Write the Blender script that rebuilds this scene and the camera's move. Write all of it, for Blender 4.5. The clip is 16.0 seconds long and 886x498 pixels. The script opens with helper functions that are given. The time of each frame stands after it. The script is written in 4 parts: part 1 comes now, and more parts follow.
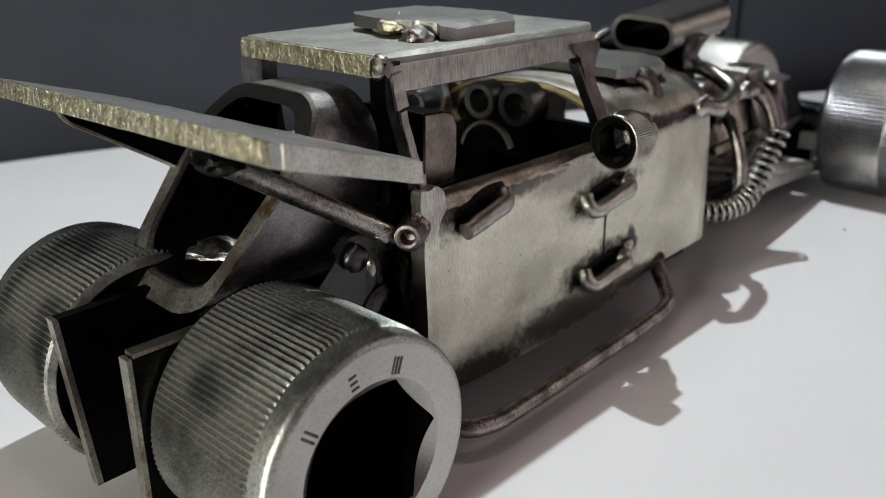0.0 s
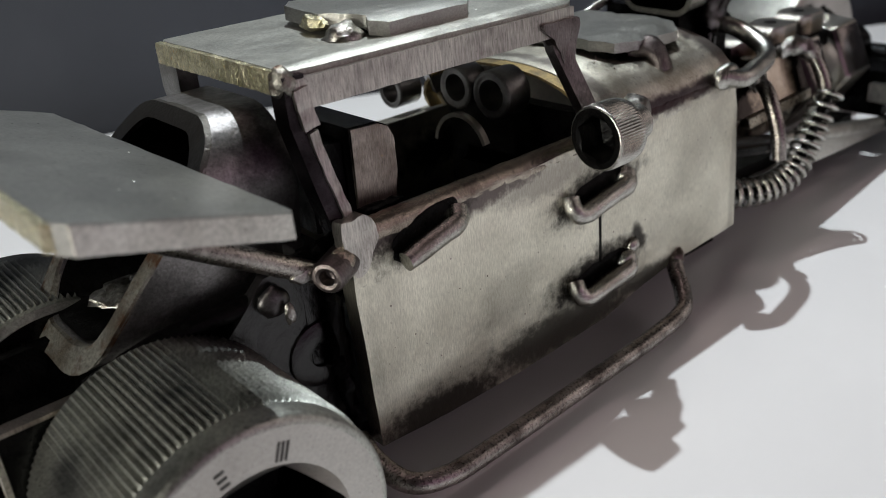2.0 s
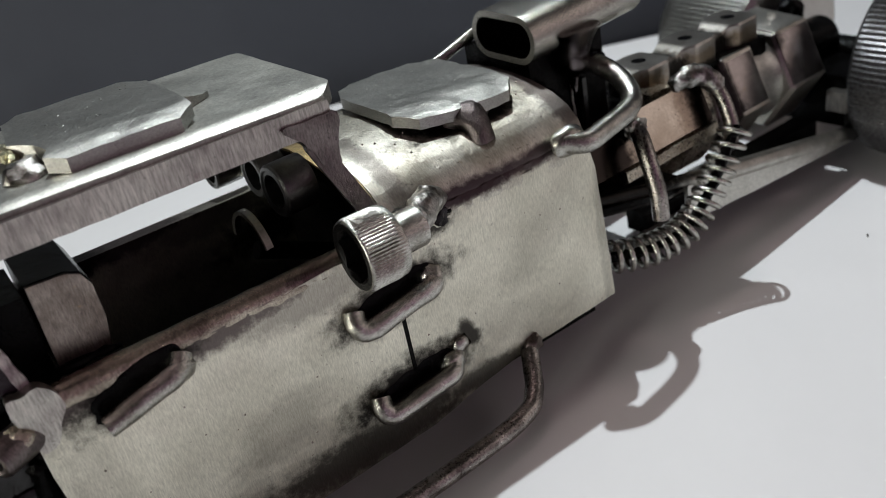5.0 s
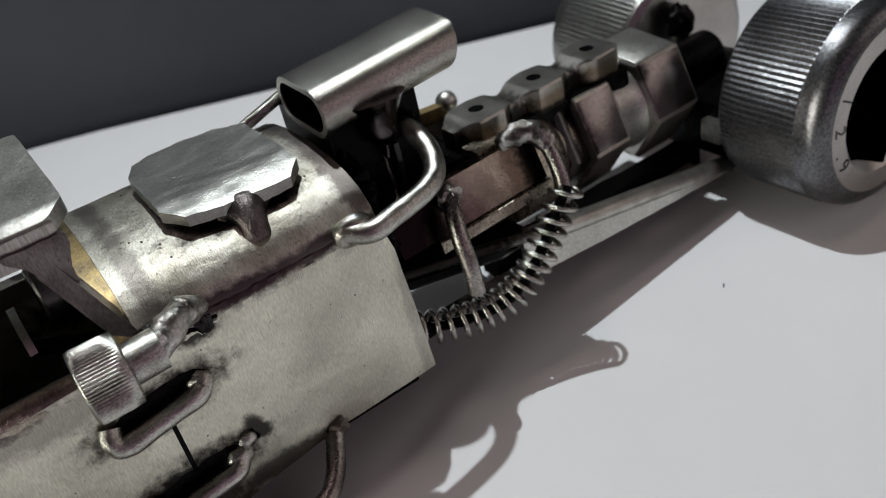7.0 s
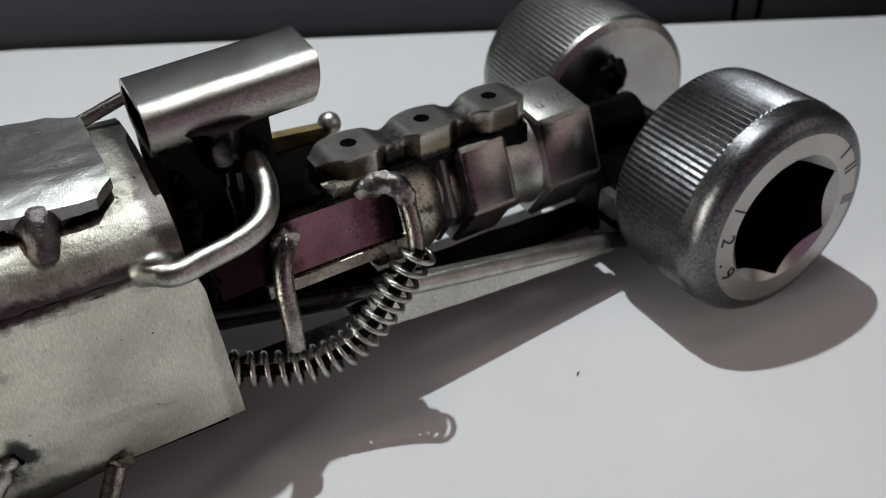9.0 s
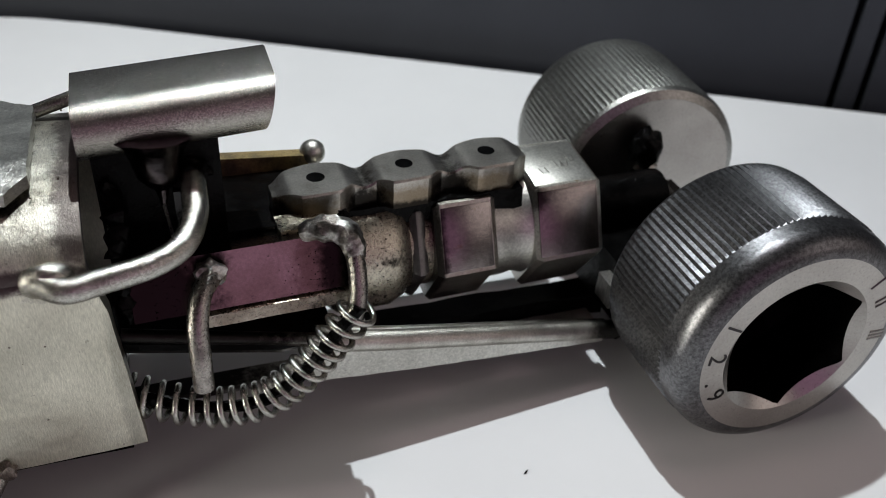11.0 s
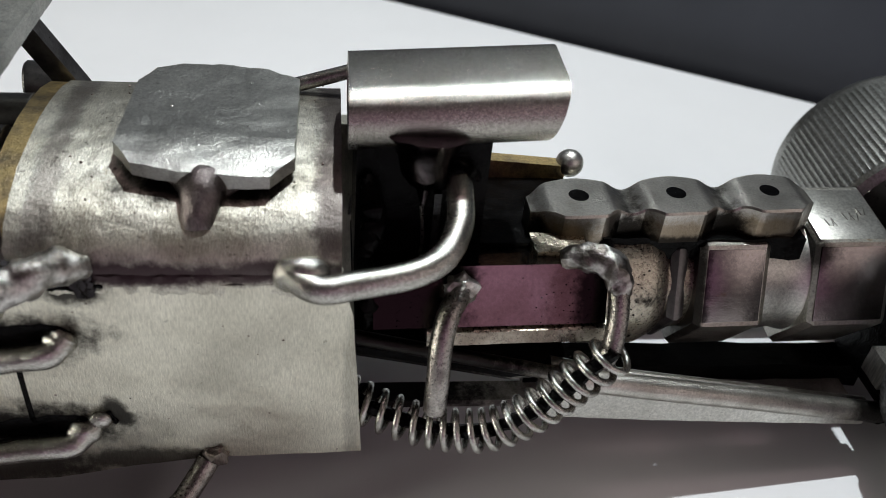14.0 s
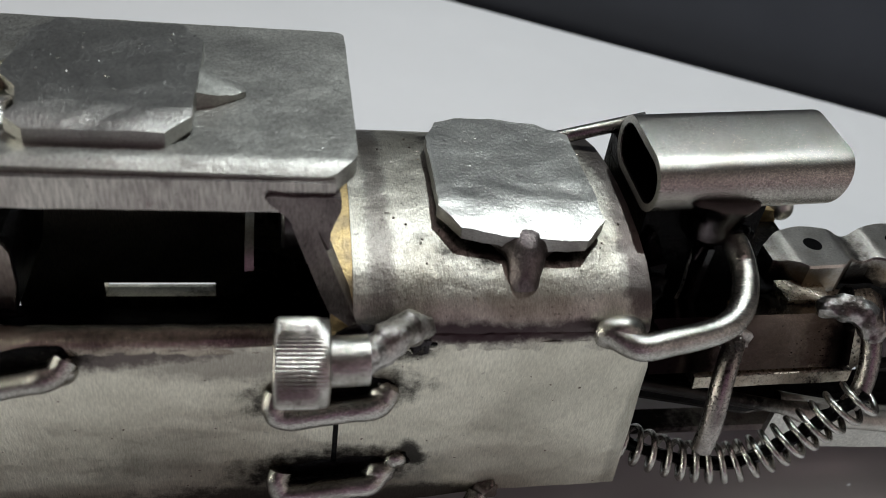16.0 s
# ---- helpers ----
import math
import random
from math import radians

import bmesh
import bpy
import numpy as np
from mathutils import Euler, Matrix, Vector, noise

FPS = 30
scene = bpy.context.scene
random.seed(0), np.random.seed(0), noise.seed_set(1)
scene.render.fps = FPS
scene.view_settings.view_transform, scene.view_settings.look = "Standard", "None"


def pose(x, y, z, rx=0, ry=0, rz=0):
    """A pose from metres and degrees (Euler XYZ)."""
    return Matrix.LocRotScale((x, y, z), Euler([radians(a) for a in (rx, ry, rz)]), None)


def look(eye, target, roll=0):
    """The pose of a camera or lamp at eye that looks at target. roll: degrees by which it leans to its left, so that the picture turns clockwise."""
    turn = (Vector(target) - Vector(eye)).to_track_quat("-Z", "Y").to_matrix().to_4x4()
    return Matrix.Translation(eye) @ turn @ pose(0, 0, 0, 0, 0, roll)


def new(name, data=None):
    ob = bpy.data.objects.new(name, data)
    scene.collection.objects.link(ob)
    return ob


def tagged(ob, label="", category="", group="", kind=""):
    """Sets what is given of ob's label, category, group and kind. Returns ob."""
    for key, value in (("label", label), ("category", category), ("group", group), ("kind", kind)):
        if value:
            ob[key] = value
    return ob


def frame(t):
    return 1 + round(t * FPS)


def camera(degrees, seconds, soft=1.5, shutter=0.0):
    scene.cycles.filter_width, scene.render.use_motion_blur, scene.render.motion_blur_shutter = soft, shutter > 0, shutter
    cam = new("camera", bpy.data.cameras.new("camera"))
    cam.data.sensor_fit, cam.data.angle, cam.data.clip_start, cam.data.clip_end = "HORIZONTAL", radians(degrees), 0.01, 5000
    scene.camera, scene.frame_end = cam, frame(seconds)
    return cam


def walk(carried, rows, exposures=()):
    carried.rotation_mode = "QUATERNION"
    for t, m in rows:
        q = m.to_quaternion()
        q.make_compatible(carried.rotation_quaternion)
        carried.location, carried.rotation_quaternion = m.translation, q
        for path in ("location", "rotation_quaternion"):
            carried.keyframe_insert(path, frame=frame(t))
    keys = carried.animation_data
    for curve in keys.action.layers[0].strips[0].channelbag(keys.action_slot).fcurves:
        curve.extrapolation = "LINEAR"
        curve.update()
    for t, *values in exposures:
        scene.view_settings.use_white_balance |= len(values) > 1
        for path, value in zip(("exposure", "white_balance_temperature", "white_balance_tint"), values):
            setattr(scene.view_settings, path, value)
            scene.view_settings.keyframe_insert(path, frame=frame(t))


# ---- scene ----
MM = 0.001                      # all lengths below are written in millimetres
cam = camera(54.1, 16.0, soft=0.5)
cam.data.dof.use_dof, cam.data.dof.focus_distance, cam.data.dof.aperture_fstop = True, 0.106, 34.0
PATH = [
    (0, (-76.225, -73.785, 69.103), (-74.869, -72.504, 68.382), -0.3),
    (0.5, (-69.31, -75.828, 70.755), (-67.994, -74.517, 70.013), -1.7),
    (1, (-63.12, -74.335, 70.854), (-61.857, -72.991, 70.08), -2.8),
    (1.5, (-55.625, -75.031, 71.795), (-54.415, -73.657, 70.99), -3.8),
    (2, (-48.445, -73.664, 72.805), (-47.301, -72.261, 71.956), -5.1),
    (2.5, (-41.976, -74.339, 74.417), (-40.899, -72.905, 73.53), -6.6),
    (3, (-36.471, -73.672, 74.324), (-35.457, -72.21, 73.41), -7.8),
    (3.5, (-28.398, -75.709, 75.11), (-27.429, -74.223, 74.186), -8.7),
    (4, (-21.463, -79.801, 77.014), (-20.512, -78.302, 76.092), -9.4),
    (4.5, (-11.178, -81.638, 78.529), (-10.243, -80.127, 77.611), -10.5),
    (7, (35.606, -89.641, 90.62), (36.391, -88.147, 89.546), -13.7),
    (7.5, (43.321, -91.033, 94.305), (44.1, -89.569, 93.186), -10.9),
    (8, (47.051, -92.297, 97.503), (47.815, -90.85, 96.352), -8.0),
    (8.5, (56.783, -90.115, 95.711), (57.554, -88.691, 94.538), -4.8),
    (9, (61.441, -87.351, 95.616), (62.214, -85.928, 94.442), -2.3),
    (9.5, (64.934, -88.309, 96.064), (65.738, -86.877, 94.923), 0.6),
    (12, (91.754, -77.241, 91.249), (92.133, -75.654, 90.093), 4.6),
    (12.5, (91.213, -73.624, 90.389), (91.529, -72.033, 89.218), 5.1),
    (13, (89.158, -71.584, 90.104), (89.439, -69.995, 88.922), 5.1),
    (13.5, (81.67, -70.732, 90.081), (81.936, -69.146, 88.892), 5.1),
    (14, (73.081, -68.625, 90.639), (73.342, -67.041, 89.446), 6.0),
    (14.5, (64.257, -67.536, 90.528), (64.518, -65.959, 89.325), 6.5),
    (15, (54.073, -66.338, 90.334), (54.361, -64.763, 89.136), 7.2),
    (15.5, (42.969, -64.054, 93.651), (43.303, -62.505, 92.43), 8.4),
    (16, (34.41, -63.177, 98.016), (34.787, -61.65, 96.78), 9.1),
]
walk(cam, [(t, look(Vector(eye) * MM, Vector(target) * MM, roll)) for t, eye, target, roll in PATH],
     exposures=[(0.0, 0.28), (2.0, 0.31), (4.5, 0.25), (7.0, -0.02), (8.5, -0.06), (9.5, 0.06), (12.0, 0.36), (14.0, 0.40), (15.0, 0.29), (16.0, -0.01)])

# ---- world and light ----
world = bpy.data.worlds.new("room_air")
scene.world = world
world.use_nodes = True
bg = world.node_tree.nodes["Background"]
bg.inputs[0].default_value = (1.0, 0.86, 0.86, 1)
bg.inputs[1].default_value = 0.03


def lamp(name, kind, energy, colour, size, place, target):
    data = bpy.data.lights.new(name, kind)
    data.energy, data.color = energy, colour
    if kind == "AREA":
        data.shape, data.size = "DISK", size
    else:
        data.shadow_soft_size = size
    ob = new(name, data)
    ob.matrix_world = look(Vector(place) * MM, Vector(target) * MM)
    return ob


KEY_AT = (142, 131, 424)
lamp("desk_lamp_bulb", "AREA", 1.20, (0.905, 0.975, 1.0), 0.008, KEY_AT, (60, 10, 0))
# Unseen soft source overhead, tinted pink for the colour of the shadows.
lamp("overhead_fill", "AREA", 2.6, (1.0, 0.73, 0.75), 0.5, (80, 280, 1900), (60, 0, 0))
# Added fill with no real source: gives the bar and nuts violet reflections.
lamp("violet_fill", "AREA", 0.145, (1.0, 0.50, 0.86), 0.50, (115, -690, 200), (90, 5, 28))
# Added broad warm fill from the right, standing for no known lamp.
lamp("warm_fill", "AREA", 1.45, (1.0, 0.86, 0.82), 0.9, (975, -806, 517), (80, 0, 25))
# Unseen low light ahead of the car, added to brighten its front.
lamp("front_fill", "AREA", 3.7, (1.0, 0.97, 0.87), 0.26, (-680, -60, 135), (0, 10, 30))


# ---- materials ----
def shader(name):
    m = bpy.data.materials.new(name)
    m.use_nodes = True
    nt = m.node_tree
    return m, nt, nt.nodes["Principled BSDF"]


def node(nt, kind, **inputs):
    n = nt.nodes.new(kind)
    for key, value in inputs.items():
        key = key.replace("_", " ")
        n.inputs[key].default_value = value
    return n


def coords(nt, stretch=(1, 1, 1)):
    tc = nt.nodes.new("ShaderNodeTexCoord")
    mp = nt.nodes.new("ShaderNodeMapping")
    mp.inputs["Scale"].default_value = [1000 * s for s in stretch]
    nt.links.new(tc.outputs["Object"], mp.inputs["Vector"])
    return mp.outputs["Vector"]


def noise_at(nt, vec, scale, detail=4.0, rough=0.6):
    n = node(nt, "ShaderNodeTexNoise", Scale=scale, Detail=detail, Roughness=rough)
    nt.links.new(vec, n.inputs["Vector"])
    return n.outputs["Fac"]


def ramp(nt, fac, stops):
    r = nt.nodes.new("ShaderNodeValToRGB")
    el = r.color_ramp.elements
    el[0].position, el[0].color = stops[0][0], (*stops[0][1], 1)
    el[1].position, el[1].color = stops[-1][0], (*stops[-1][1], 1)
    for p, c in stops[1:-1]:
        e = el.new(p)
        e.color = (*c, 1)
    nt.links.new(fac, r.inputs[0])
    return r.outputs[0]


def mix(nt, fac, a, b):
    n = nt.nodes.new("ShaderNodeMix")
    n.data_type = "RGBA"
    for sock, v in ((n.inputs[0], fac), (n.inputs[6], a), (n.inputs[7], b)):
        if hasattr(v, "is_output"):
            nt.links.new(v, sock)
        else:
            sock.default_value = (*v, 1) if isinstance(v, tuple) else v
    return n.outputs[2]


def grey(v):
    return (v, v, v)


def burn_shade_mask(nt, vec, places):
    """Ragged soft-edged patches of burn and painted shade: each place is its middle x, z and half sizes in millimetres,
    and how strong it is.
    """
    rag = nt.nodes.new("ShaderNodeMath")
    rag.operation = "MULTIPLY_ADD"
    rag.inputs[1].default_value, rag.inputs[2].default_value = 1.7, -0.85
    nt.links.new(noise_at(nt, vec, 0.42, 7.0, 0.72), rag.inputs[0])
    total = None
    for x, z, rx, rz, turn, strong in places:
        mp = nt.nodes.new("ShaderNodeMapping")
        mp.vector_type = "TEXTURE"
        mp.inputs["Location"].default_value = (x, 0, z)
        mp.inputs["Rotation"].default_value = (0, -turn, 0)
        mp.inputs["Scale"].default_value = (rx, 1000.0, rz)
        nt.links.new(vec, mp.inputs["Vector"])
        ln = nt.nodes.new("ShaderNodeVectorMath")
        ln.operation = "LENGTH"
        nt.links.new(mp.outputs[0], ln.inputs[0])
        sm = nt.nodes.new("ShaderNodeMath")
        nt.links.new(ln.outputs["Value"], sm.inputs[0])
        nt.links.new(rag.outputs[0], sm.inputs[1])
        mr = nt.nodes.new("ShaderNodeMapRange")
        mr.interpolation_type = "SMOOTHSTEP"
        mr.inputs[1].default_value, mr.inputs[2].default_value = 0.55, 1.3
        mr.inputs[3].default_value, mr.inputs[4].default_value = strong, 0.0
        nt.links.new(sm.outputs[0], mr.inputs[0])
        if total is None:
            total = mr.outputs[0]
        else:
            mx = nt.nodes.new("ShaderNodeMath")
            mx.operation = "MAXIMUM"
            nt.links.new(total, mx.inputs[0])
            nt.links.new(mr.outputs[0], mx.inputs[1])
            total = mx.outputs[0]
    return total


def metal(name, base, dark, rough, stretch=(1, 1, 1), cover=0.5, spread=0.12, scale=0.09, bump=0.25, grain=1.6,
          metallic=1.0, rough_dark=None, stain=None, stain_cover=0.68, dent=0.12, tone=(0.82, 1.06), pit=0.4, dent_scale=0.16, speck=0.3, speck_cover=0.67, burn_shade=(), detail=2.5, relief=1.6, micro=0.25):
    """Bare or sooty metal: two tones in soft patches, a stretched grain, small pits, an optional second stain."""
    m, nt, b = shader(name)
    v = coords(nt)
    vs = coords(nt, stretch)
    big = noise_at(nt, v, scale, detail, 0.55)
    fine = noise_at(nt, vs, grain * 1.7, 5.0, 0.7)
    mask = ramp(nt, big, [(cover - spread, grey(0)), (cover + spread, grey(1))])
    colour = mix(nt, mask, dark, base)
    shade = ramp(nt, fine, [(0.36, grey(tone[0])), (0.64, grey(tone[1]))])
    mul = nt.nodes.new("ShaderNodeMix")
    mul.data_type, mul.blend_type = "RGBA", "MULTIPLY"
    mul.inputs[0].default_value = 1.0
    nt.links.new(colour, mul.inputs[6])
    nt.links.new(shade, mul.inputs[7])
    out = mul.outputs[2]
    if stain:
        patch = noise_at(nt, v, scale * 2.3, 6.0, 0.7)
        sm = ramp(nt, patch, [(stain_cover - 0.05, grey(0)), (stain_cover + 0.08, grey(1))])
        out = mix(nt, sm, out, stain)
    if speck:
        dots = ramp(nt, noise_at(nt, v, 1.3, 2.0, 0.6), [(speck_cover, grey(1)), (speck_cover + 0.07, grey(1 - speck))])
        dm = nt.nodes.new("ShaderNodeMix")
        dm.data_type, dm.blend_type = "RGBA", "MULTIPLY"
        dm.inputs[0].default_value = 1.0
        nt.links.new(out, dm.inputs[6])
        nt.links.new(dots, dm.inputs[7])
        out = dm.outputs[2]
    for tint, places in burn_shade:
        out = mix(nt, burn_shade_mask(nt, v, places), out, tint)
    nt.links.new(out, b.inputs["Base Color"])
    b.inputs["Metallic"].default_value = metallic
    b.inputs["Specular IOR Level"].default_value = 0.5 if metallic > 0.5 else 0.07
    rd = rough if rough_dark is None else rough_dark
    rr = nt.nodes.new("ShaderNodeMapRange")
    rr.inputs[3].default_value, rr.inputs[4].default_value = rd - 0.06, rough - 0.06
    nt.links.new(mask, rr.inputs[0])
    ra = nt.nodes.new("ShaderNodeMath")
    ra.operation = "MULTIPLY_ADD"
    ra.inputs[1].default_value = 0.12
    nt.links.new(fine, ra.inputs[0])
    nt.links.new(rr.outputs[0], ra.inputs[2])
    nt.links.new(ra.outputs[0], b.inputs["Roughness"])
    pits = noise_at(nt, v, 3.0, 3.0, 0.5)
    add = nt.nodes.new("ShaderNodeMath")
    add.operation = "MULTIPLY_ADD"
    add.inputs[1].default_value = pit
    nt.links.new(pits, add.inputs[0])
    nt.links.new(fine, add.inputs[2])
    bp = node(nt, "ShaderNodeBump", Strength=min(1.0, bump), Distance=0.00006 * relief)
    nt.links.new(add.outputs[0], bp.inputs["Height"])
    waves = node(nt, "ShaderNodeBump", Strength=dent, Distance=0.001)
    nt.links.new(noise_at(nt, v, dent_scale, 3.0, 0.45), waves.inputs["Height"])
    crackle = node(nt, "ShaderNodeBump", Strength=micro, Distance=0.00008)
    nt.links.new(noise_at(nt, v, 5.0, 3.0, 0.62), crackle.inputs["Height"])
    nt.links.new(waves.outputs[0], crackle.inputs["Normal"])
    nt.links.new(crackle.outputs[0], bp.inputs["Normal"])
    nt.links.new(bp.outputs[0], b.inputs["Normal"])
    return m


BRUSHED = metal("brushed_steel", (0.74, 0.717, 0.61), (0.53, 0.51, 0.425), 0.34, (1.8, 1.8, 0.3), 0.46, 0.17, 0.085, 0.46, 2.0, dent=0.6,
                stain=(0.42, 0.40, 0.34), stain_cover=0.68, tone=(0.76, 1.09), pit=0.3, dent_scale=0.11, speck=0.3, micro=0.42,
                # The violet line below the hood mixes heat tint with a painted dark reflection.
                burn_shade=[((0.085, 0.064, 0.066), [(60, 35.2, 15, 1.1, 0.0, 0.9), (14, 32.8, 18, 2.0, 0.02, 0.9), (2, 20, 3.0, 10, 0, 0.12), (30, 31.5, 10, 2.6, 0, 0.5)]),
                       # Near-black patches round the handles, along the lower edge and beside the hood.
                       ((0.018, 0.016, 0.015), [(9.0, 31.9, 8.0, 3.2, 0.25, 0.98), (40.5, 26.6, 9.5, 3.6, 0.15, 0.97), (40.5, 13.6, 11.0, 4.0, 0.1, 0.98),
                                                (33, 7.6, 17, 3.8, 0, 0.85), (9, 5.6, 12, 4.0, 0, 0.9), (52, 8.2, 9, 2.0, 0, 0.8), (50.2, 15.8, 1.5, 2.8, 0.5, 0.95),
                                                (48.3, 33.8, 3.2, 2.2, 0, 0.95), (22, 17, 7, 4, 0.4, 0.22), (64, 24, 9, 4, 0.6, 0.16), (58, 14, 9, 3, -0.4, 0.16),
                                                (75.9, 20, 1.1, 15, 0, 0.3), (0, 14, 1.0, 12, 0, 0.15)])])
GROUND = metal("ground_steel", (0.66, 0.64, 0.56), (0.43, 0.405, 0.335), 0.42, (2.2, 0.5, 0.55), 0.46, 0.14, 0.17, 0.6, 2.0,
               stain=(0.36, 0.28, 0.16), stain_cover=0.69, tone=(0.70, 1.12), dent=0.3, dent_scale=0.3, pit=0.6, speck=0.5, speck_cover=0.65, micro=0.45,
               # Violet along the foot: heat tint and a dark reflection painted together.
               burn_shade=[((0.062, 0.045, 0.048), [(53, 35.4, 13, 1.5, 0, 1.0), (67, 35.6, 12, 1.3, 0.04, 0.95), (47, 36.2, 4, 2.2, 0, 0.7), (73.6, 40.5, 2.2, 4.5, 0, 0.8),
                                             (45, 40, 1.6, 5, 0, 0.6)]),
                      # This patch paints the plate's shadow onto the hood.
                      ((0.012, 0.010, 0.009), [(60.3, 41.3, 9.4, 1.0, 0, 0.97)])])
ROOF = metal("worn_roof_steel", (0.49, 0.49, 0.45), (0.33, 0.33, 0.305), 0.43, (0.8, 0.5, 1), 0.47, 0.16, 0.13, 0.5, 2.2, dent=0.34, dent_scale=0.16,
             stain=(0.27, 0.26, 0.225), stain_cover=0.66, tone=(0.74, 1.12), pit=0.9, speck=0.35, speck_cover=0.68, relief=1.2, micro=0.45)
WING = metal("worn_wing_steel", (0.48, 0.48, 0.45), (0.36, 0.36, 0.34), 0.37, (0.5, 0.8, 1), 0.47, 0.16, 0.09, 0.45, 2.2, dent=0.3, dent_scale=0.1,
             tone=(0.72, 1.12), pit=1.0, speck=0.45, speck_cover=0.65, relief=1.2, micro=0.15)
PLATE = metal("rolled_steel_plate", (0.47, 0.47, 0.44), (0.34, 0.34, 0.32), 0.35, (0.7, 0.5, 1), 0.48, 0.2, 0.13, 0.45, 2.4, dent=0.14, dent_scale=0.18,
              tone=(0.78, 1.1), pit=1.0, speck=0.35, speck_cover=0.67, relief=1.3, micro=0.5)
EDGE = metal("rough_cut_edge", (0.70, 0.66, 0.47), (0.36, 0.335, 0.20), 0.33, (1.2, 1.2, 0.8), 0.44, 0.14, 0.6, 1.0, 1.6,
             stain=(0.60, 0.30, 0.05), stain_cover=0.65, pit=1.2, tone=(0.55, 1.12), detail=5.0, dent=0.35, dent_scale=0.9, micro=0.5)
BURNT = metal("heat_browned_steel", (0.38, 0.335, 0.30), (0.19, 0.155, 0.135), 0.30, (3, 3, 0.5), 0.5, 0.15, 0.2, 0.7, 1.0, tone=(0.55, 1.1),
              stain=(0.34, 0.23, 0.12))
# Blacker than soot alone: also holds the shade of sockets, linings and gaps.
SOOT_SHADE = metal("soot_and_shade_black", (0.0045, 0.0043, 0.0043), (0.0015, 0.0015, 0.0015), 0.24, (1, 1, 1), 0.55, 0.12, 0.2, 0.7, 1.0,
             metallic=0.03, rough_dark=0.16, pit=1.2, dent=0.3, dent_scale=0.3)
LACQUER = metal("glossy_burnt_lacquer", (0.010, 0.0095, 0.0098), (0.004, 0.004, 0.004), 0.17, (1, 1, 1), 0.5, 0.14, 0.25, 0.6, 1.2,
                metallic=0.0, rough_dark=0.12, pit=1.0, dent=0.5, dent_scale=0.22, relief=1.2)
LACQUER.node_tree.nodes["Principled BSDF"].inputs["Specular IOR Level"].default_value = 0.45
DARK = metal("dark_grey_mill_scale", (0.21, 0.205, 0.20), (0.08, 0.078, 0.076), 0.30, (1, 1, 1), 0.47, 0.12, 0.16, 0.5, 1.1,
             metallic=0.85)
OXIDE = metal("black_oxide_steel", (0.46, 0.47, 0.43), (0.15, 0.154, 0.147), 0.37, (1, 1, 1), 0.43, 0.10, 0.12, 0.6, 1.4, relief=1.3, tone=(0.6, 1.12), pit=0.9, speck=0.5,
              metallic=0.9)
OXIDE_LIGHT = metal("worn_oxide_face", (0.46, 0.44, 0.415), (0.36, 0.34, 0.32), 0.29, (1, 1, 1), 0.45, 0.2, 0.10, 0.2, 1.6, tone=(0.88, 1.04), speck=0.12, pit=0.3)
# Paler copy of the wheel oxide: the lamp's light is in its colour.
OXIDE_LIT = metal("lit_oxide_steel", (0.40, 0.40, 0.375), (0.27, 0.27, 0.25), 0.36, (1, 1, 1), 0.45, 0.2, 0.10, 0.4, 1.4, tone=(0.6, 1.2), speck=0.3)
OXIDE_DEEP = metal("deep_black_oxide", (0.20, 0.20, 0.208), (0.10, 0.10, 0.104), 0.33, (1, 1, 1), 0.5, 0.14, 0.06, 0.3, 1.2, metallic=0.9, relief=0.8, speck=0.2, tone=(0.5, 1.3))
ROD = metal("drawn_steel_rod", (0.58, 0.575, 0.53), (0.36, 0.35, 0.31), 0.24, (1, 1, 1), 0.46, 0.14, 0.25, 0.7, 2.0, tone=(0.62, 1.16), pit=0.8, dent=0.2, dent_scale=0.4)
# Rod and sheet metal that turn near-black towards the body.
STRUT = metal("half_black_rod", (0.60, 0.585, 0.535), (0.38, 0.36, 0.32), 0.33, (1, 1, 1), 0.46, 0.14, 0.25, 0.7, 2.0, tone=(0.74, 1.08), pit=0.8,
              burn_shade=[((0.008, 0.007, 0.007), [(84, 20, 16, 30, 0, 0.96), (146, 8, 4, 6, 0, 0.9)])])
TRAY = metal("half_black_sheet", (0.50, 0.49, 0.455), (0.38, 0.37, 0.335), 0.42, (1, 1, 1), 0.46, 0.14, 0.2, 0.6, 1.6, tone=(0.74, 1.08), pit=0.6, metallic=0.4,
             burn_shade=[((0.006, 0.005, 0.005), [(80, 16, 18, 40, 0, 0.97)])])
TWILIGHT = metal("dark_violet_steel", (0.23, 0.20, 0.195), (0.11, 0.095, 0.092), 0.33, (2, 2, 0.6), 0.47, 0.14, 0.3, 0.7, 1.4, tone=(0.6, 1.12), pit=1.0, speck=0.6, micro=0.4)
ROD_DARK = metal("dark_steel_rod", (0.40, 0.375, 0.345), (0.14, 0.125, 0.115), 0.28, (1, 1, 1), 0.46, 0.12, 0.25, 0.5, 1.6, tone=(0.66, 1.12), pit=0.8, micro=0.4)
SATIN = metal("satin_blasted_steel", (0.52, 0.505, 0.46), (0.42, 0.40, 0.355), 0.23, (1, 1, 1), 0.45, 0.2, 0.2, 0.9, 2.4, dent=0.04, speck=0.2, pit=0.4, tone=(0.6, 1.2), relief=1.0, micro=0.5)
ZINC = metal("bright_worn_zinc", (0.64, 0.635, 0.59), (0.46, 0.45, 0.41), 0.38, (1, 1, 1), 0.45, 0.16, 0.14, 0.4, 1.4, tone=(0.72, 1.12), speck=0.3)
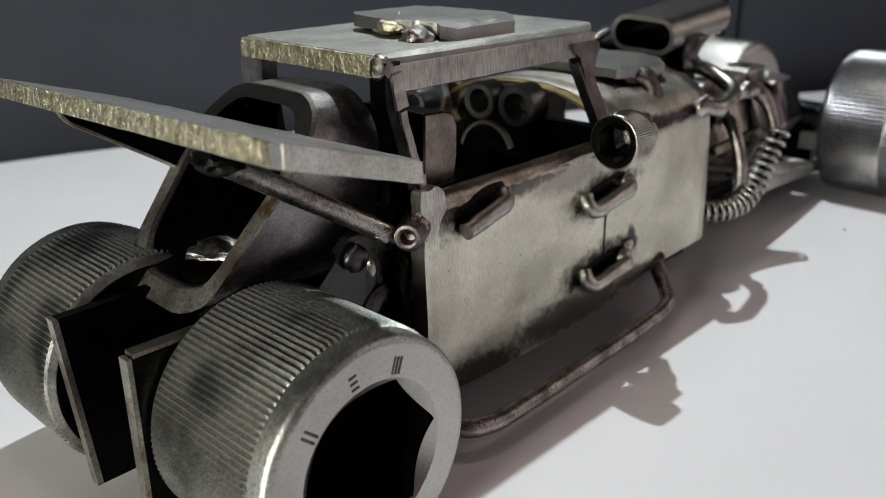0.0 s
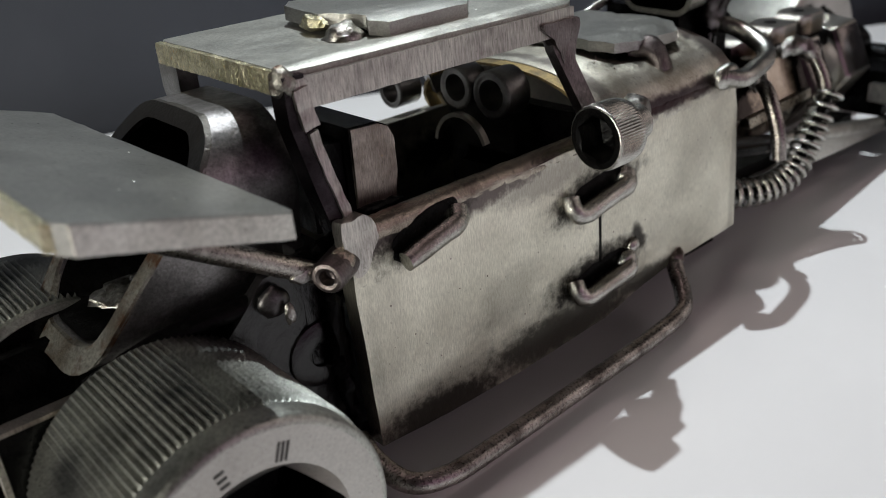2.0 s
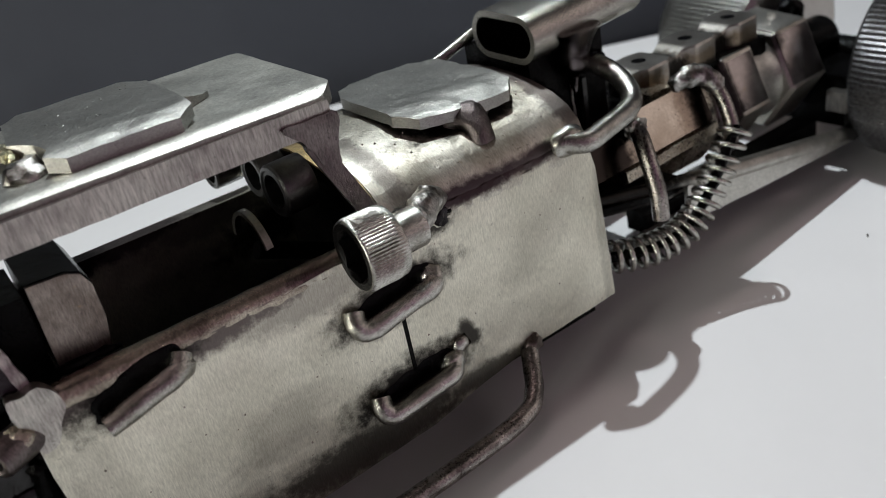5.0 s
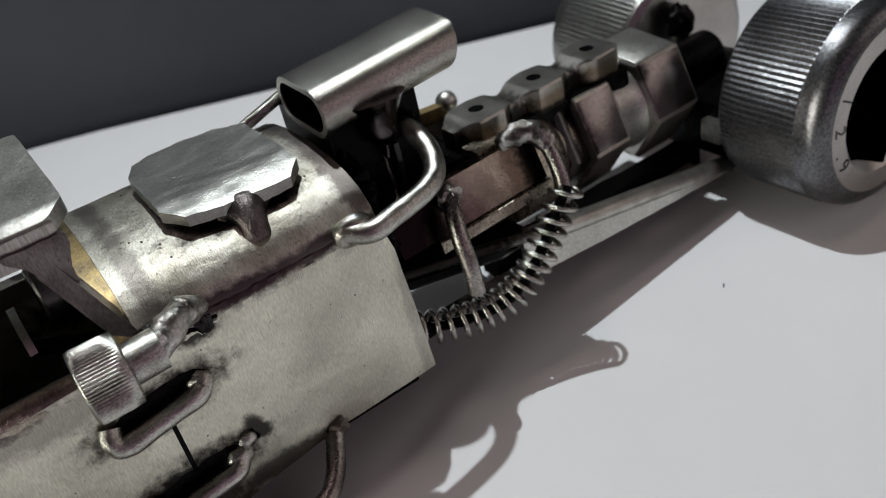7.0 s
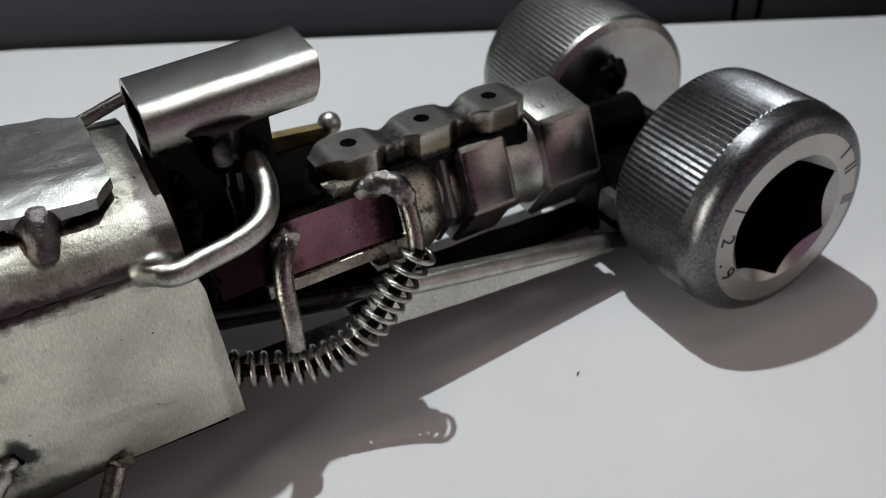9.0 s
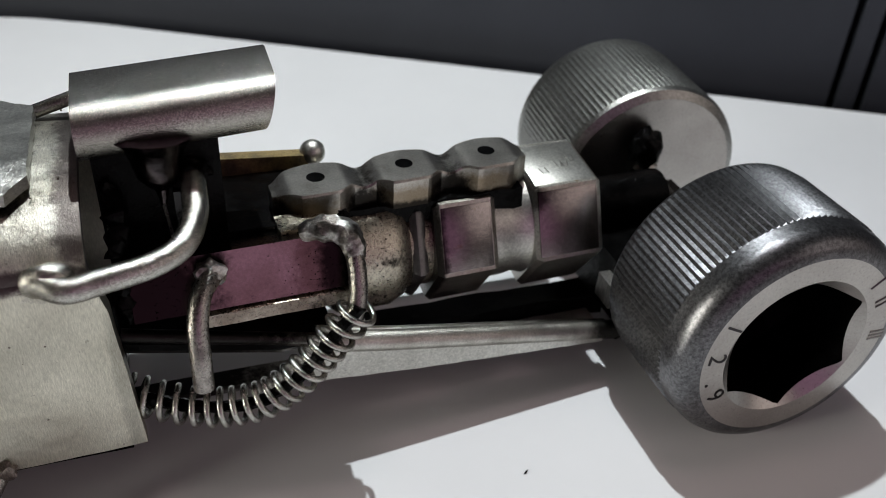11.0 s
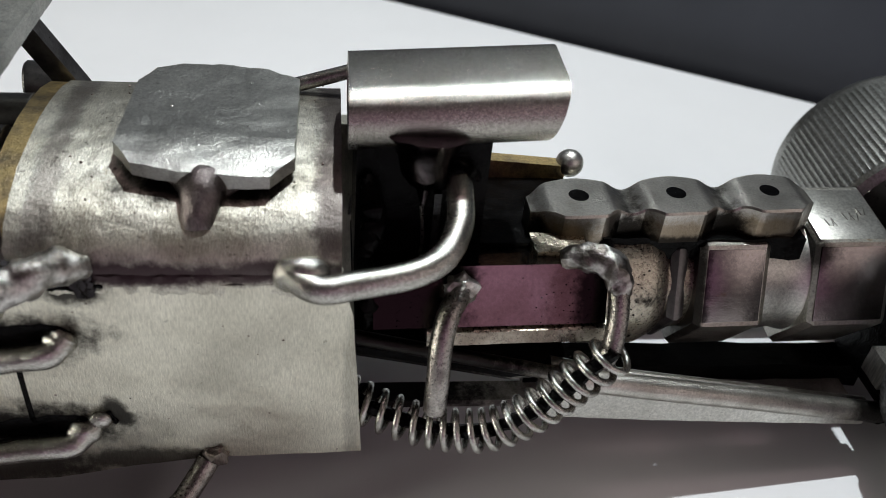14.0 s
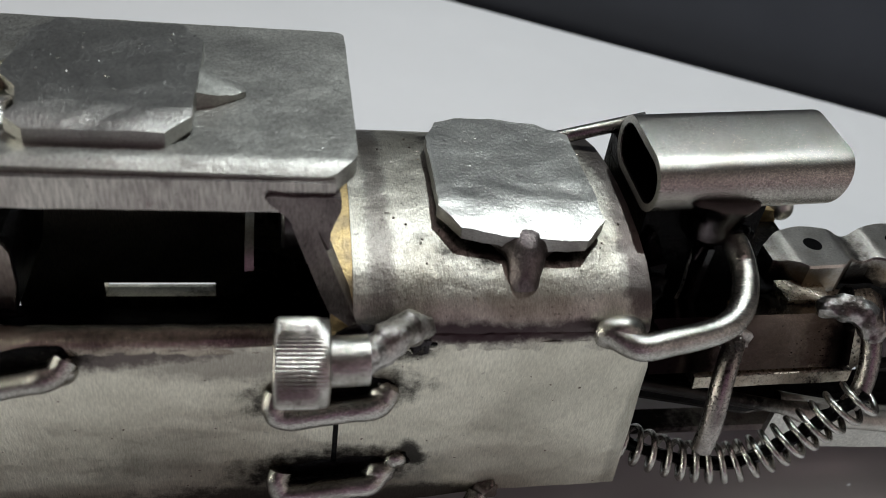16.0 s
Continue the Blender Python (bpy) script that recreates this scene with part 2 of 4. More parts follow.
NUT_BODY = metal("bright_zinc_fitting", (0.60, 0.585, 0.53), (0.42, 0.395, 0.34), 0.33, (1, 1, 1), 0.45, 0.16, 0.14, 0.5, 1.6, tone=(0.72, 1.12), speck=0.4, pit=0.8,
                 stain=(0.30, 0.23, 0.14), stain_cover=0.66, burn_shade=[((0.015, 0.013, 0.012), [(118.8, 22, 1.0, 12, 0, 0.9), (133, 29, 3.4, 2.0, 0, 0.85), (121, 13.0, 3, 1.6, 0, 0.7)])])
NUT = metal("reflection_tinted_zinc", (0.34, 0.31, 0.298), (0.25, 0.222, 0.215), 0.19, (1, 1, 1), 0.44, 0.14, 0.14, 0.3, 1.1,
            stain=(0.26, 0.20, 0.12), stain_cover=0.66, pit=0.5, tone=(0.80, 1.06), relief=1.0, micro=0.3,
            burn_shade=[((0.015, 0.013, 0.012), [(118.8, 22, 1.5, 12, 0, 0.95), (124, 12.8, 9, 2.4, 0, 0.8), (133, 29, 3.4, 2.0, 0, 0.85), (140, 12.4, 8, 2.0, 0, 0.8)])])
WELD = metal("weld_bead", (0.66, 0.65, 0.62), (0.16, 0.145, 0.13), 0.30, (1, 1, 1), 0.48, 0.10, 0.5, 1.1, 1.2, pit=1.0, tone=(0.6, 1.1))
EDGEBAR = metal("ground_violet_bar", (0.55, 0.525, 0.485), (0.34, 0.312, 0.295), 0.31, (1.6, 1.6, 0.2), 0.45, 0.14, 0.16, 0.4, 1.4, tone=(0.58, 1.14),
                stain=(0.20, 0.15, 0.15), stain_cover=0.67)
SCOOP = metal("grey_bent_sheet", (0.33, 0.318, 0.318), (0.20, 0.193, 0.193), 0.40, (1, 1, 1), 0.47, 0.12, 0.16, 0.4, 1.6, tone=(0.7, 1.15),
              burn_shade=[((0.008, 0.0075, 0.0075), [(-4, 33, 7, 18, 0, 0.7), (-14, 27, 8, 4, 0, 0.5)])])
LIP = metal("browned_rolled_lip", (0.50, 0.45, 0.37), (0.20, 0.17, 0.14), 0.24, (2.4, 1, 0.6), 0.47, 0.18, 0.25, 0.8, 1.2, tone=(0.66, 1.1), dent=0.3, dent_scale=0.4, pit=0.8)
# On the windscreen post this dark stands for the unlit room it mirrors.
POST = metal("dark_post_steel", (0.06, 0.054, 0.058), (0.02, 0.018, 0.019), 0.16, (2, 2, 0.4), 0.47, 0.12, 0.2, 0.4, 1.3)
STEM = metal("glossy_dark_weld", (0.17, 0.145, 0.15), (0.05, 0.044, 0.046), 0.15, (1, 1, 1), 0.47, 0.12, 0.2, 0.4, 1.3, dent=0.3, dent_scale=0.3)
LINK = metal("grey_forged_link", (0.54, 0.52, 0.475), (0.37, 0.35, 0.315), 0.31, (1, 1, 1), 0.46, 0.14, 0.2, 0.4, 1.8, tone=(0.80, 1.08), pit=0.8,
             burn_shade=[((0.20, 0.14, 0.07), [(101, 31.6, 5, 2.3, 0, 0.75), (114, 31.4, 6, 2.4, 0, 0.7), (127, 31.6, 6, 2.2, 0, 0.7)]),
                    # Black list: soot and painted recess shade in the notches between lobes.
                    ((0.012, 0.011, 0.010), [(97.6, 31.0, 1.4, 2.6, 0, 0.95), (109.3, 30.8, 3.0, 3.2, 0, 0.97), (122, 30.8, 3.2, 3.2, 0, 0.97), (116, 30.0, 16, 1.4, 0, 0.95)])])
BARREL = metal("burnt_fitting", (0.62, 0.58, 0.48), (0.30, 0.265, 0.21), 0.28, (1, 1, 1), 0.50, 0.12, 0.12, 0.7, 1.4, stain=(0.03, 0.027, 0.024), stain_cover=0.60, tone=(0.7, 1.1))
RIM = metal("rusty_cut_rim", (0.46, 0.45, 0.40), (0.24, 0.215, 0.175), 0.42, (1, 1, 1), 0.46, 0.08, 0.14, 0.8, 1.4,
            stain=(0.15, 0.085, 0.05), stain_cover=0.56, tone=(0.6, 1.15), pit=1.0, burn_shade=[((0.075, 0.072, 0.068), [(-9, 46.5, 9, 7.0, 0, 0.9)])])
BAR = metal("smooth_square_bar", (0.45, 0.405, 0.345), (0.32, 0.275, 0.225), 0.17, (1, 1, 1), 0.45, 0.14, 0.12, 0.18, 1.3,
            stain=(0.20, 0.13, 0.10), stain_cover=0.68, tone=(0.85, 1.06), pit=0.5, speck=0.5, micro=0.08,
            burn_shade=[((0.13, 0.09, 0.065), [(101.5, 30, 4, 9, 0, 0.7), (82, 28, 5, 8, 0, 0.6)]),
                   ((0.012, 0.010, 0.010), [(103.8, 30, 3.6, 9, 0, 0.95), (80, 28, 8.5, 11, 0, 0.95), (92, 24.6, 14, 1.4, 0, 0.9), (87.2, 30.6, 2.8, 2.6, 0, 0.95)])])
BRASSY = metal("yellowed_steel", (0.52, 0.39, 0.19), (0.24, 0.19, 0.12), 0.42, (1, 1, 1), 0.45, 0.12, 0.3, 0.6, 1.4, tone=(0.7, 1.1), pit=0.8)

TABLE, nt, b = shader("glossy_white_table")
v = coords(nt)
smudge = noise_at(nt, v, 0.02, 5.0, 0.6)
nt.links.new(ramp(nt, smudge, [(0.3, (0.785, 0.785, 0.795)), (0.7, (0.83, 0.83, 0.84))]), b.inputs["Base Color"])
nt.links.new(ramp(nt, noise_at(nt, v, 0.05, 6.0, 0.7), [(0.3, grey(0.10)), (0.8, grey(0.20))]), b.inputs["Roughness"])
b.inputs["Specular IOR Level"].default_value = 0.35

WALL, nt, b = shader("dark_grey_panel_paint")
v = coords(nt, (1, 1, 1))
nt.links.new(ramp(nt, noise_at(nt, v, 0.012, 6.0, 0.6), [(0.3, (0.030, 0.034, 0.045)), (0.7, (0.045, 0.050, 0.064))]), b.inputs["Base Color"])
b.inputs["Roughness"].default_value = 0.7
b.inputs["Specular IOR Level"].default_value = 0.25
bp = node(nt, "ShaderNodeBump", Strength=0.2, Distance=0.0003)
nt.links.new(noise_at(nt, v, 0.7), bp.inputs["Height"])
nt.links.new(bp.outputs[0], b.inputs["Normal"])

ROOM, nt, b = shader("dim_room_paint")
nt.links.new(ramp(nt, noise_at(nt, coords(nt), 0.004, 4.0, 0.5), [(0.3, (0.22, 0.19, 0.19)), (0.7, (0.27, 0.24, 0.235))]), b.inputs["Base Color"])
b.inputs["Roughness"].default_value = 0.8


# ---- mesh helpers (millimetres) ----
def link(name, bm, material, parent=None, label="", smooth=35):
    me = bpy.data.meshes.new(name)
    bmesh.ops.recalc_face_normals(bm, faces=bm.faces)
    bmesh.ops.scale(bm, vec=(MM, MM, MM), verts=bm.verts)
    bm.to_mesh(me)
    bm.free()
    me.materials.append(material)
    for p in me.polygons:
        p.use_smooth = True
    me.set_sharp_from_angle(angle=radians(smooth))
    ob = new(name, me)
    if parent:
        ob.parent = parent
    return tagged(ob, label)


def part(name, bm, material, parent, label="", smooth=35):
    return link(name, bm, material, parent, label, smooth)


def bevel(bm, width, seg=2, angle=25):
    edges = [e for e in bm.edges if len(e.link_faces) == 2 and e.calc_face_angle(0) > radians(angle)]
    if edges:
        bmesh.ops.bevel(bm, geom=edges, offset=width, segments=seg, profile=0.5, affect="EDGES", clamp_overlap=True)
    return bm


def roughen(bm, amount, scale=0.3, seed=0.0):
    for vert in bm.verts:
        n = noise.noise_vector(vert.co * scale + Vector((seed, seed * 2, -seed)))
        vert.co += n * amount
    return bm


def worn(bm, step, amount, scale=0.35, axes="xyz", seed=0.0):
    """Cuts a part into a grid and lets its faces and edges waver."""
    for k, name in enumerate("xyz"):
        if name not in axes:
            continue
        lo, hi = min(vt.co[k] for vt in bm.verts), max(vt.co[k] for vt in bm.verts)
        n = int((hi - lo) / step)
        for i in range(1, n):
            co, no = Vector(), Vector()
            co[k], no[k] = lo + (hi - lo) * i / n, 1.0
            bmesh.ops.bisect_plane(bm, geom=bm.verts[:] + bm.edges[:] + bm.faces[:], plane_co=co, plane_no=no)
    roughen(bm, amount, scale, seed)
    return roughen(bm, amount * 0.5, scale * 3.1, seed + 4.0)


def prism(poly, to3d, d0, d1, bm=None, cut=0):
    """A closed outline of (u, v) pairs drawn out from depth d0 to d1; to3d(u, v, d) gives the place."""
    bm = bm or bmesh.new()
    a = [bm.verts.new(to3d(u, v_, d0)) for u, v_ in poly]
    c = [bm.verts.new(to3d(u, v_, d1)) for u, v_ in poly]
    bm.faces.new(a)
    bm.faces.new(c[::-1])
    for i in range(len(poly)):
        j = (i + 1) % len(poly)
        bm.faces.new((a[i], c[i], c[j], a[j]))
    return bm


def on_xy(u, v_, d):
    return (u, v_, d)


def on_xz(u, v_, d):
    return (u, d, v_)


def on_yz(u, v_, d):
    return (d, u, v_)


def box(x0, x1, y0, y1, z0, z1, bm=None):
    return prism([(x0, y0), (x1, y0), (x1, y1), (x0, y1)], on_xy, z0, z1, bm)


def curve_points(pts, steps=6):
    """A smooth line through the points."""
    p = [Vector(q) for q in pts]
    out = []
    for i in range(len(p) - 1):
        a, b_, c, d = p[max(i - 1, 0)], p[i], p[i + 1], p[min(i + 2, len(p) - 1)]
        for k in range(steps):
            s = k / steps
            out.append(0.5 * ((2 * b_) + (c - a) * s + (2 * a - 5 * b_ + 4 * c - d) * s * s + (3 * b_ - a - 3 * c + d) * s ** 3))
    out.append(p[-1])
    return out


def tube(pts, r, seg=16, bm=None, taper=None):
    """A rod of radius r along the points, capped."""
    bm = bm or bmesh.new()
    pts = [Vector(q) for q in pts]
    rings = []
    t0 = (pts[1] - pts[0]).normalized()
    side = t0.orthogonal().normalized()
    for i, q in enumerate(pts):
        t1 = (pts[min(i + 1, len(pts) - 1)] - pts[max(i - 1, 0)]).normalized()
        side = (side - t1 * side.dot(t1)).normalized()
        up = t1.cross(side)
        rr = r if taper is None else r * taper(i / (len(pts) - 1))
        rings.append([bm.verts.new(q + (side * math.cos(a) + up * math.sin(a)) * rr)
                      for a in (2 * math.pi * k / seg for k in range(seg))])
    for a, c in zip(rings, rings[1:]):
        for k in range(seg):
            bm.faces.new((a[k], a[(k + 1) % seg], c[(k + 1) % seg], c[k]))
    bm.faces.new(rings[0][::-1])
    bm.faces.new(rings[-1])
    return bm


def lathe(profile, origin, axis, seg=64, bm=None, wave=None, close=False):
    """Turns (along, radius) pairs round an axis through origin. wave(k, i): a factor for the radius."""
    bm = bm or bmesh.new()
    axis = Vector(axis).normalized()
    s = Vector((0, 0, 1)) if abs(axis.z) < 0.9 else Vector((1, 0, 0))
    u = (s - axis * s.dot(axis)).normalized()
    w = axis.cross(u)
    rings = []
    for i, (d, r) in enumerate(profile):
        rings.append([bm.verts.new(Vector(origin) + axis * d + (u * math.cos(a) + w * math.sin(a)) * (r * (wave(k, i) if wave else 1)))
                      for k, a in ((k, 2 * math.pi * k / seg) for k in range(seg))])
    for a, c in zip(rings, rings[1:]):
        for k in range(seg):
            bm.faces.new((a[k], a[(k + 1) % seg], c[(k + 1) % seg], c[k]))
    if close:
        bm.faces.new(rings[0][::-1])
        bm.faces.new(rings[-1])
    return bm


def blob(centre, radii, seed=0.0, lump=0.35, bm=None, sub=3):
    """A lump of weld."""
    bm = bm or bmesh.new()
    made = bmesh.ops.create_icosphere(bm, subdivisions=sub, radius=1.0)["verts"]
    for vert in made:
        k = 1 + lump * noise.noise(vert.co * 1.7 + Vector((seed, 0, seed))) + lump * 0.5 * noise.noise(vert.co * 4.1 + Vector((0, seed, 0)))
        vert.co = Vector(centre) + Vector((vert.co.x * radii[0], vert.co.y * radii[1], vert.co.z * radii[2])) * k
    return bm


def round_corners(poly, r, n=4):
    """A closed outline with each corner turned into an arc that starts r before it."""
    out = []
    for k, q in enumerate(poly):
        q, a, c = Vector(q), Vector(poly[k - 1]), Vector(poly[(k + 1) % len(poly)])
        p0 = q + (a - q).normalized() * min(r, (a - q).length * 0.48)
        p1 = q + (c - q).normalized() * min(r, (c - q).length * 0.48)
        for i in range(n + 1):
            f = i / n
            out.append(tuple(p0 * (1 - f) ** 2 + q * 2 * f * (1 - f) + p1 * f * f))
    return out


def empty(name, place):
    ob = new(name)
    ob.location = Vector(place) * MM
    return ob


# ---- the table and the room ----
EDGE_A, EDGE_D = Vector((72.0, 176.5)), Vector((216.0, -118.0)).normalized()   # the table's far edge
EDGE_N = Vector((-EDGE_D.y, EDGE_D.x))


def table_xy(along, back):
    """A place on the table: along its far edge, and back from it towards the camera."""
    q = EDGE_A + EDGE_D * along - EDGE_N * back
    return q.x, q.y


outline = [table_xy(a, c) for a, c in ((-620, 230), (-300, 93), (-140, 35), (-75, 14.5), (-45, 6.5), (-20, 1.5), (0, 0), (720, 0), (720, 760), (-620, 760))]
bm = bevel(prism(outline, on_xy, -28, 0), 4.5, 5)
tagged(link("table_top", bm, TABLE), "glossy white table top with faint smudges", "table", kind="structure")
bm = bmesh.new()
for a, c in ((-560, 60), (660, 60), (660, 700), (-560, 700)):
    x, y = table_xy(a, c)
    box(x - 25, x + 25, y - 25, y + 25, -730, -28, bm)
tagged(link("table_legs", bevel(bm, 2), WALL), "dark table legs", "table", kind="structure")

SEAM = 210.0                    # a narrow strip between two panels
bm = bmesh.new()
seams = [-640, -520, -230, SEAM - 3.6, SEAM + 3.6, 560, 740]
for s0, s1 in zip(seams, seams[1:]):
    pts = [table_xy(s0 + 1.2, -12), table_xy(s1 - 1.2, -12), table_xy(s1 - 1.2, -30), table_xy(s0 + 1.2, -30)]
    prism(pts, on_xy, -730, 900, bm)
tagged(link("wall_back", bevel(bm, 3.0, 3), WALL), "dark grey panelled wall behind the table", "wall", kind="structure")
bm = bmesh.new()
box(-1700, 1700, -1700, 1700, -760, -730, bm)
tagged(link("floor", bm, ROOM), "dim brown-grey floor", "floor", kind="structure")
for name, a in (("wall_north", (-1700, 1700, 1650, 1700)), ("wall_south", (-1700, 1700, -1700, -1650)),
                ("wall_west", (-1700, -1650, -1650, 1650)), ("wall_east", (1650, 1700, -1650, 1650))):
    tagged(link(name, box(*a, -730, 2000), ROOM), "dim painted room wall", "wall", kind="structure")
tagged(link("ceiling", box(-1700, 1700, -1700, 1700, 2000, 2040), ROOM), "dim painted ceiling", "ceiling", kind="structure")


# ---- the model car ----
car = tagged(empty("model_car", (0, 0, 0)), "small hot-rod model car welded from scrap steel, screws and nuts", "model car")


def hexagon(r, turn=0.0, n=6):
    return [(r * math.cos(turn + 2 * math.pi * k / n), r * math.sin(turn + 2 * math.pi * k / n)) for k in range(n)]


def cap_head(centre, axis, r, height, across, teeth, depth, rim, material, face_material, parent, name, label, turn=0.0, knurl=0.018,
             back_rim=1.0, smooth=0.2, back_material=None, band=0.3):
    """A socket-cap screw head: knurled side, rounded rim, hexagon recess. centre: middle of the outer face; axis: outward."""
    axis = Vector(axis).normalized()
    seg = teeth * 2
    prof = [(-height, r - back_rim - 0.6), (-height, r - back_rim)]
    prof += [(-height + back_rim * 0.5, r * 0.985), (-height + back_rim, r)]
    prof += [(-height + back_rim + band, r), (-rim - smooth - 0.4, r), (-rim - smooth, r), (-rim, r)]
    ribbed = {4, 5}
    for k in range(1, 6):
        a = math.pi / 2 * k / 5
        prof.append((-rim + rim * math.sin(a), r - rim * (1 - math.cos(a))))
    body = part(name, lathe(prof, centre, axis, seg, wave=lambda k, i: (1 + (knurl if k % 2 else -knurl * 0.35)) if i in ribbed else 1.0),
                material, parent, label, 28)
    bmb = lathe([(-height - 0.02, 0.01), (-height - 0.02, r - back_rim - 0.1), (-height + 0.1, r - back_rim)], centre, axis, 64)
    part("back_face", bmb, back_material or face_material, body)
    # the outer face with its hexagon recess
    s = Vector((0, 0, 1))
    u = (s - axis * s.dot(axis)).normalized()
    w = axis.cross(u)
    n = 96
    hr = across / math.sqrt(3)

    def hex_at(a, rr):
        b_ = (a - turn) % (math.pi / 3) - math.pi / 6
        return rr * math.cos(math.pi / 6) / math.cos(b_)

    def ring(bm_, d, f):
        return [bm_.verts.new(Vector(centre) + axis * d(q) + (u * math.cos(q) + w * math.sin(q)) * f(q))
                for q in (2 * math.pi * k / n for k in range(n))]

    def skin(bm_, rows):
        for a, c in zip(rows, rows[1:]):
            for k in range(n):
                bm_.faces.new((a[k], a[(k + 1) % n], c[(k + 1) % n], c[k]))

    bmf = bmesh.new()
    mouth = hr * 1.02

    def cone(q):
        return -(mouth - hex_at(q, hr)) * 0.75 - 0.02

    skin(bmf, [ring(bmf, lambda q: 0.0, lambda q: r - rim + 0.02), ring(bmf, lambda q: 0.0, lambda q: mouth), ring(bmf, cone, lambda q: hex_at(q, hr))])
    part("rim_face", bmf, face_material, body, "", 30)
    # The recess is coloured black for the shade inside it.
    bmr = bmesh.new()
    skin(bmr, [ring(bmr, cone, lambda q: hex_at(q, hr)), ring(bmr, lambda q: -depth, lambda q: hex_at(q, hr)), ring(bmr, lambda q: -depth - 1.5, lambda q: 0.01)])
    part("hexagon_socket", bmr, SOOT_SHADE, body, "hexagon socket, its shade painted black", 30)
    return body, u, w


def stamp(text, size, centre, axis, u, w, radius, angle, material, parent, name="stamped_mark"):
    """Stamped characters round a face, their heads towards its middle."""
    axis = Vector(axis).normalized()
    radial = u * math.cos(angle) + w * math.sin(angle)
    tangent = radial.cross(axis)
    data = bpy.data.curves.new(name, "FONT")
    data.body, data.size, data.align_x, data.align_y, data.extrude = text, size, "CENTER", "CENTER", 0.04
    tmp = bpy.data.objects.new(name, data)
    scene.collection.objects.link(tmp)
    bpy.context.view_layer.update()
    me = bpy.data.meshes.new_from_object(tmp.evaluated_get(bpy.context.evaluated_depsgraph_get()))
    bpy.data.objects.remove(tmp)
    m = Matrix((-tangent, -radial, axis)).transposed().to_4x4()
    m.translation = Vector(centre) + radial * radius + axis * 0.03
    me.transform(Matrix.Scale(MM, 4) @ m)
    me.name = name
    me.materials.append(material)
    ob = new(name, me)
    ob.parent = parent
    return ob


def stamp_bar(size, centre, axis, u, w, radius, angle, material, parent, bars):
    """Unlettered strokes of a maker's mark."""
    axis = Vector(axis).normalized()
    radial = u * math.cos(angle) + w * math.sin(angle)
    tangent = radial.cross(axis)
    bm = bmesh.new()
    for x0, y0, x1, y1 in bars:
        p0 = Vector(centre) + radial * (radius + y0 * size) + tangent * x0 * size - axis * size * 0.035
        p1 = Vector(centre) + radial * (radius + y1 * size) + tangent * x1 * size - axis * size * 0.035
        tube([p0, p1], size * 0.085, 6, bm)
    return part("maker_stroke", bm, material, parent)


# wheels: screw heads on their sides
MARK = POST
STROKES = {"a": [(-0.18, -0.4, -0.18, 0.4), (0.12, -0.4, 0.12, 0.4)], "b": [(-0.2, 0.3, 0.2, 0.3), (-0.2, 0.0, 0.2, 0.0), (-0.2, -0.3, 0.2, -0.3)],
           "c": [(-0.15, -0.4, -0.15, 0.4), (0.05, -0.4, 0.05, 0.4), (0.25, -0.4, 0.25, 0.4)], "d": [(0.0, -0.4, 0.0, 0.4)]}


def wheel(name, centre, axis, r, height, across, teeth, rim, label, turn, marks, strokes, face=OXIDE_LIGHT, body_mat=OXIDE, knurl=0.024, smooth=0.2, back=None, back_rim=1.0, band=0.3):
    body, u, w = cap_head(centre, axis, r, height, across, teeth, height * 0.55, rim, body_mat, face, car, name, label, turn, knurl, back_rim, smooth, back, band)
    for text, ang in marks:
        stamp(text, r * 0.21, centre, axis, u, w, r * 0.715, ang, MARK, body)
    for key, ang in strokes:
        stamp_bar(r * 0.17, centre, axis, u, w, r * 0.765, ang, DARK, body, STROKES[key])
    return body


wheel("front_wheel", (-24.5, -14.8, 14.4), (0, -1, 0), 14.4, 21.6, 16.4, 122, 1.0,
      "knurled black-oxide screw head serving as a wheel", 0.667, [], [("a", 0.85), ("b", 0.22), ("c", -0.32)], smooth=1.9)
# Its back is a flat black disc in place of a shaded hollow.
wheel("front_wheel", (-28.4, 43.2, 14.4), (0, 1, 0), 14.4, 20.0, 16.4, 122, 1.0,
      "knurled black-oxide screw head serving as a wheel", 0.1, [], [], smooth=1.9, back=SOOT_SHADE)
wheel("rear_wheel", (161.8, -15.5, 17.9), (0.0, -1, 0), 17.9, 20.6, 19.0, 112, 3.2,
      "large knurled dark screw head serving as a wheel", 0.05, [("1", 1.1), ("2", 1.5), (".", 1.84), ("9", 2.06)],
      [("d", -0.85), ("a", -1.15), ("c", -1.6)], body_mat=OXIDE_DEEP, knurl=0.016, smooth=1.6, band=2.0)
wheel("rear_wheel", (167.5, 56, 17.9), (0.065, 1, 0.028), 17.2, 24.0, 19.0, 112, 2.6,
      "large knurled dark screw head serving as a wheel", 0.2, [], [], OXIDE_LIGHT, OXIDE_LIT, 0.011, 1.0, back_rim=1.6)

# axles
part("rear_axle", tube([(161, 6, 18), (163, 30, 18)], 3.4, 24), SOOT_SHADE, car, "black rear axle")
part("axle_lug", roughen(blob((162.6, 29.4, 25.0), (2.8, 2.4, 3.4), 3.1), 0.3, 0.5), SOOT_SHADE, car, "black weld lump on the wheel")
part("lug_drop", blob((163.4, 29.6, 21.2), (2.2, 1.2, 1.2), 1.1, 0.3), EDGEBAR, car, "pale drop of weld")
part("axle_bracket", worn(bevel(box(159.6, 168.0, 28.8, 30.4, 5.0, 18.0), 0.4), 2.0, 0.2, 0.5, "xz"), SCOOP, car, "dull grey bracket with a rusty side")
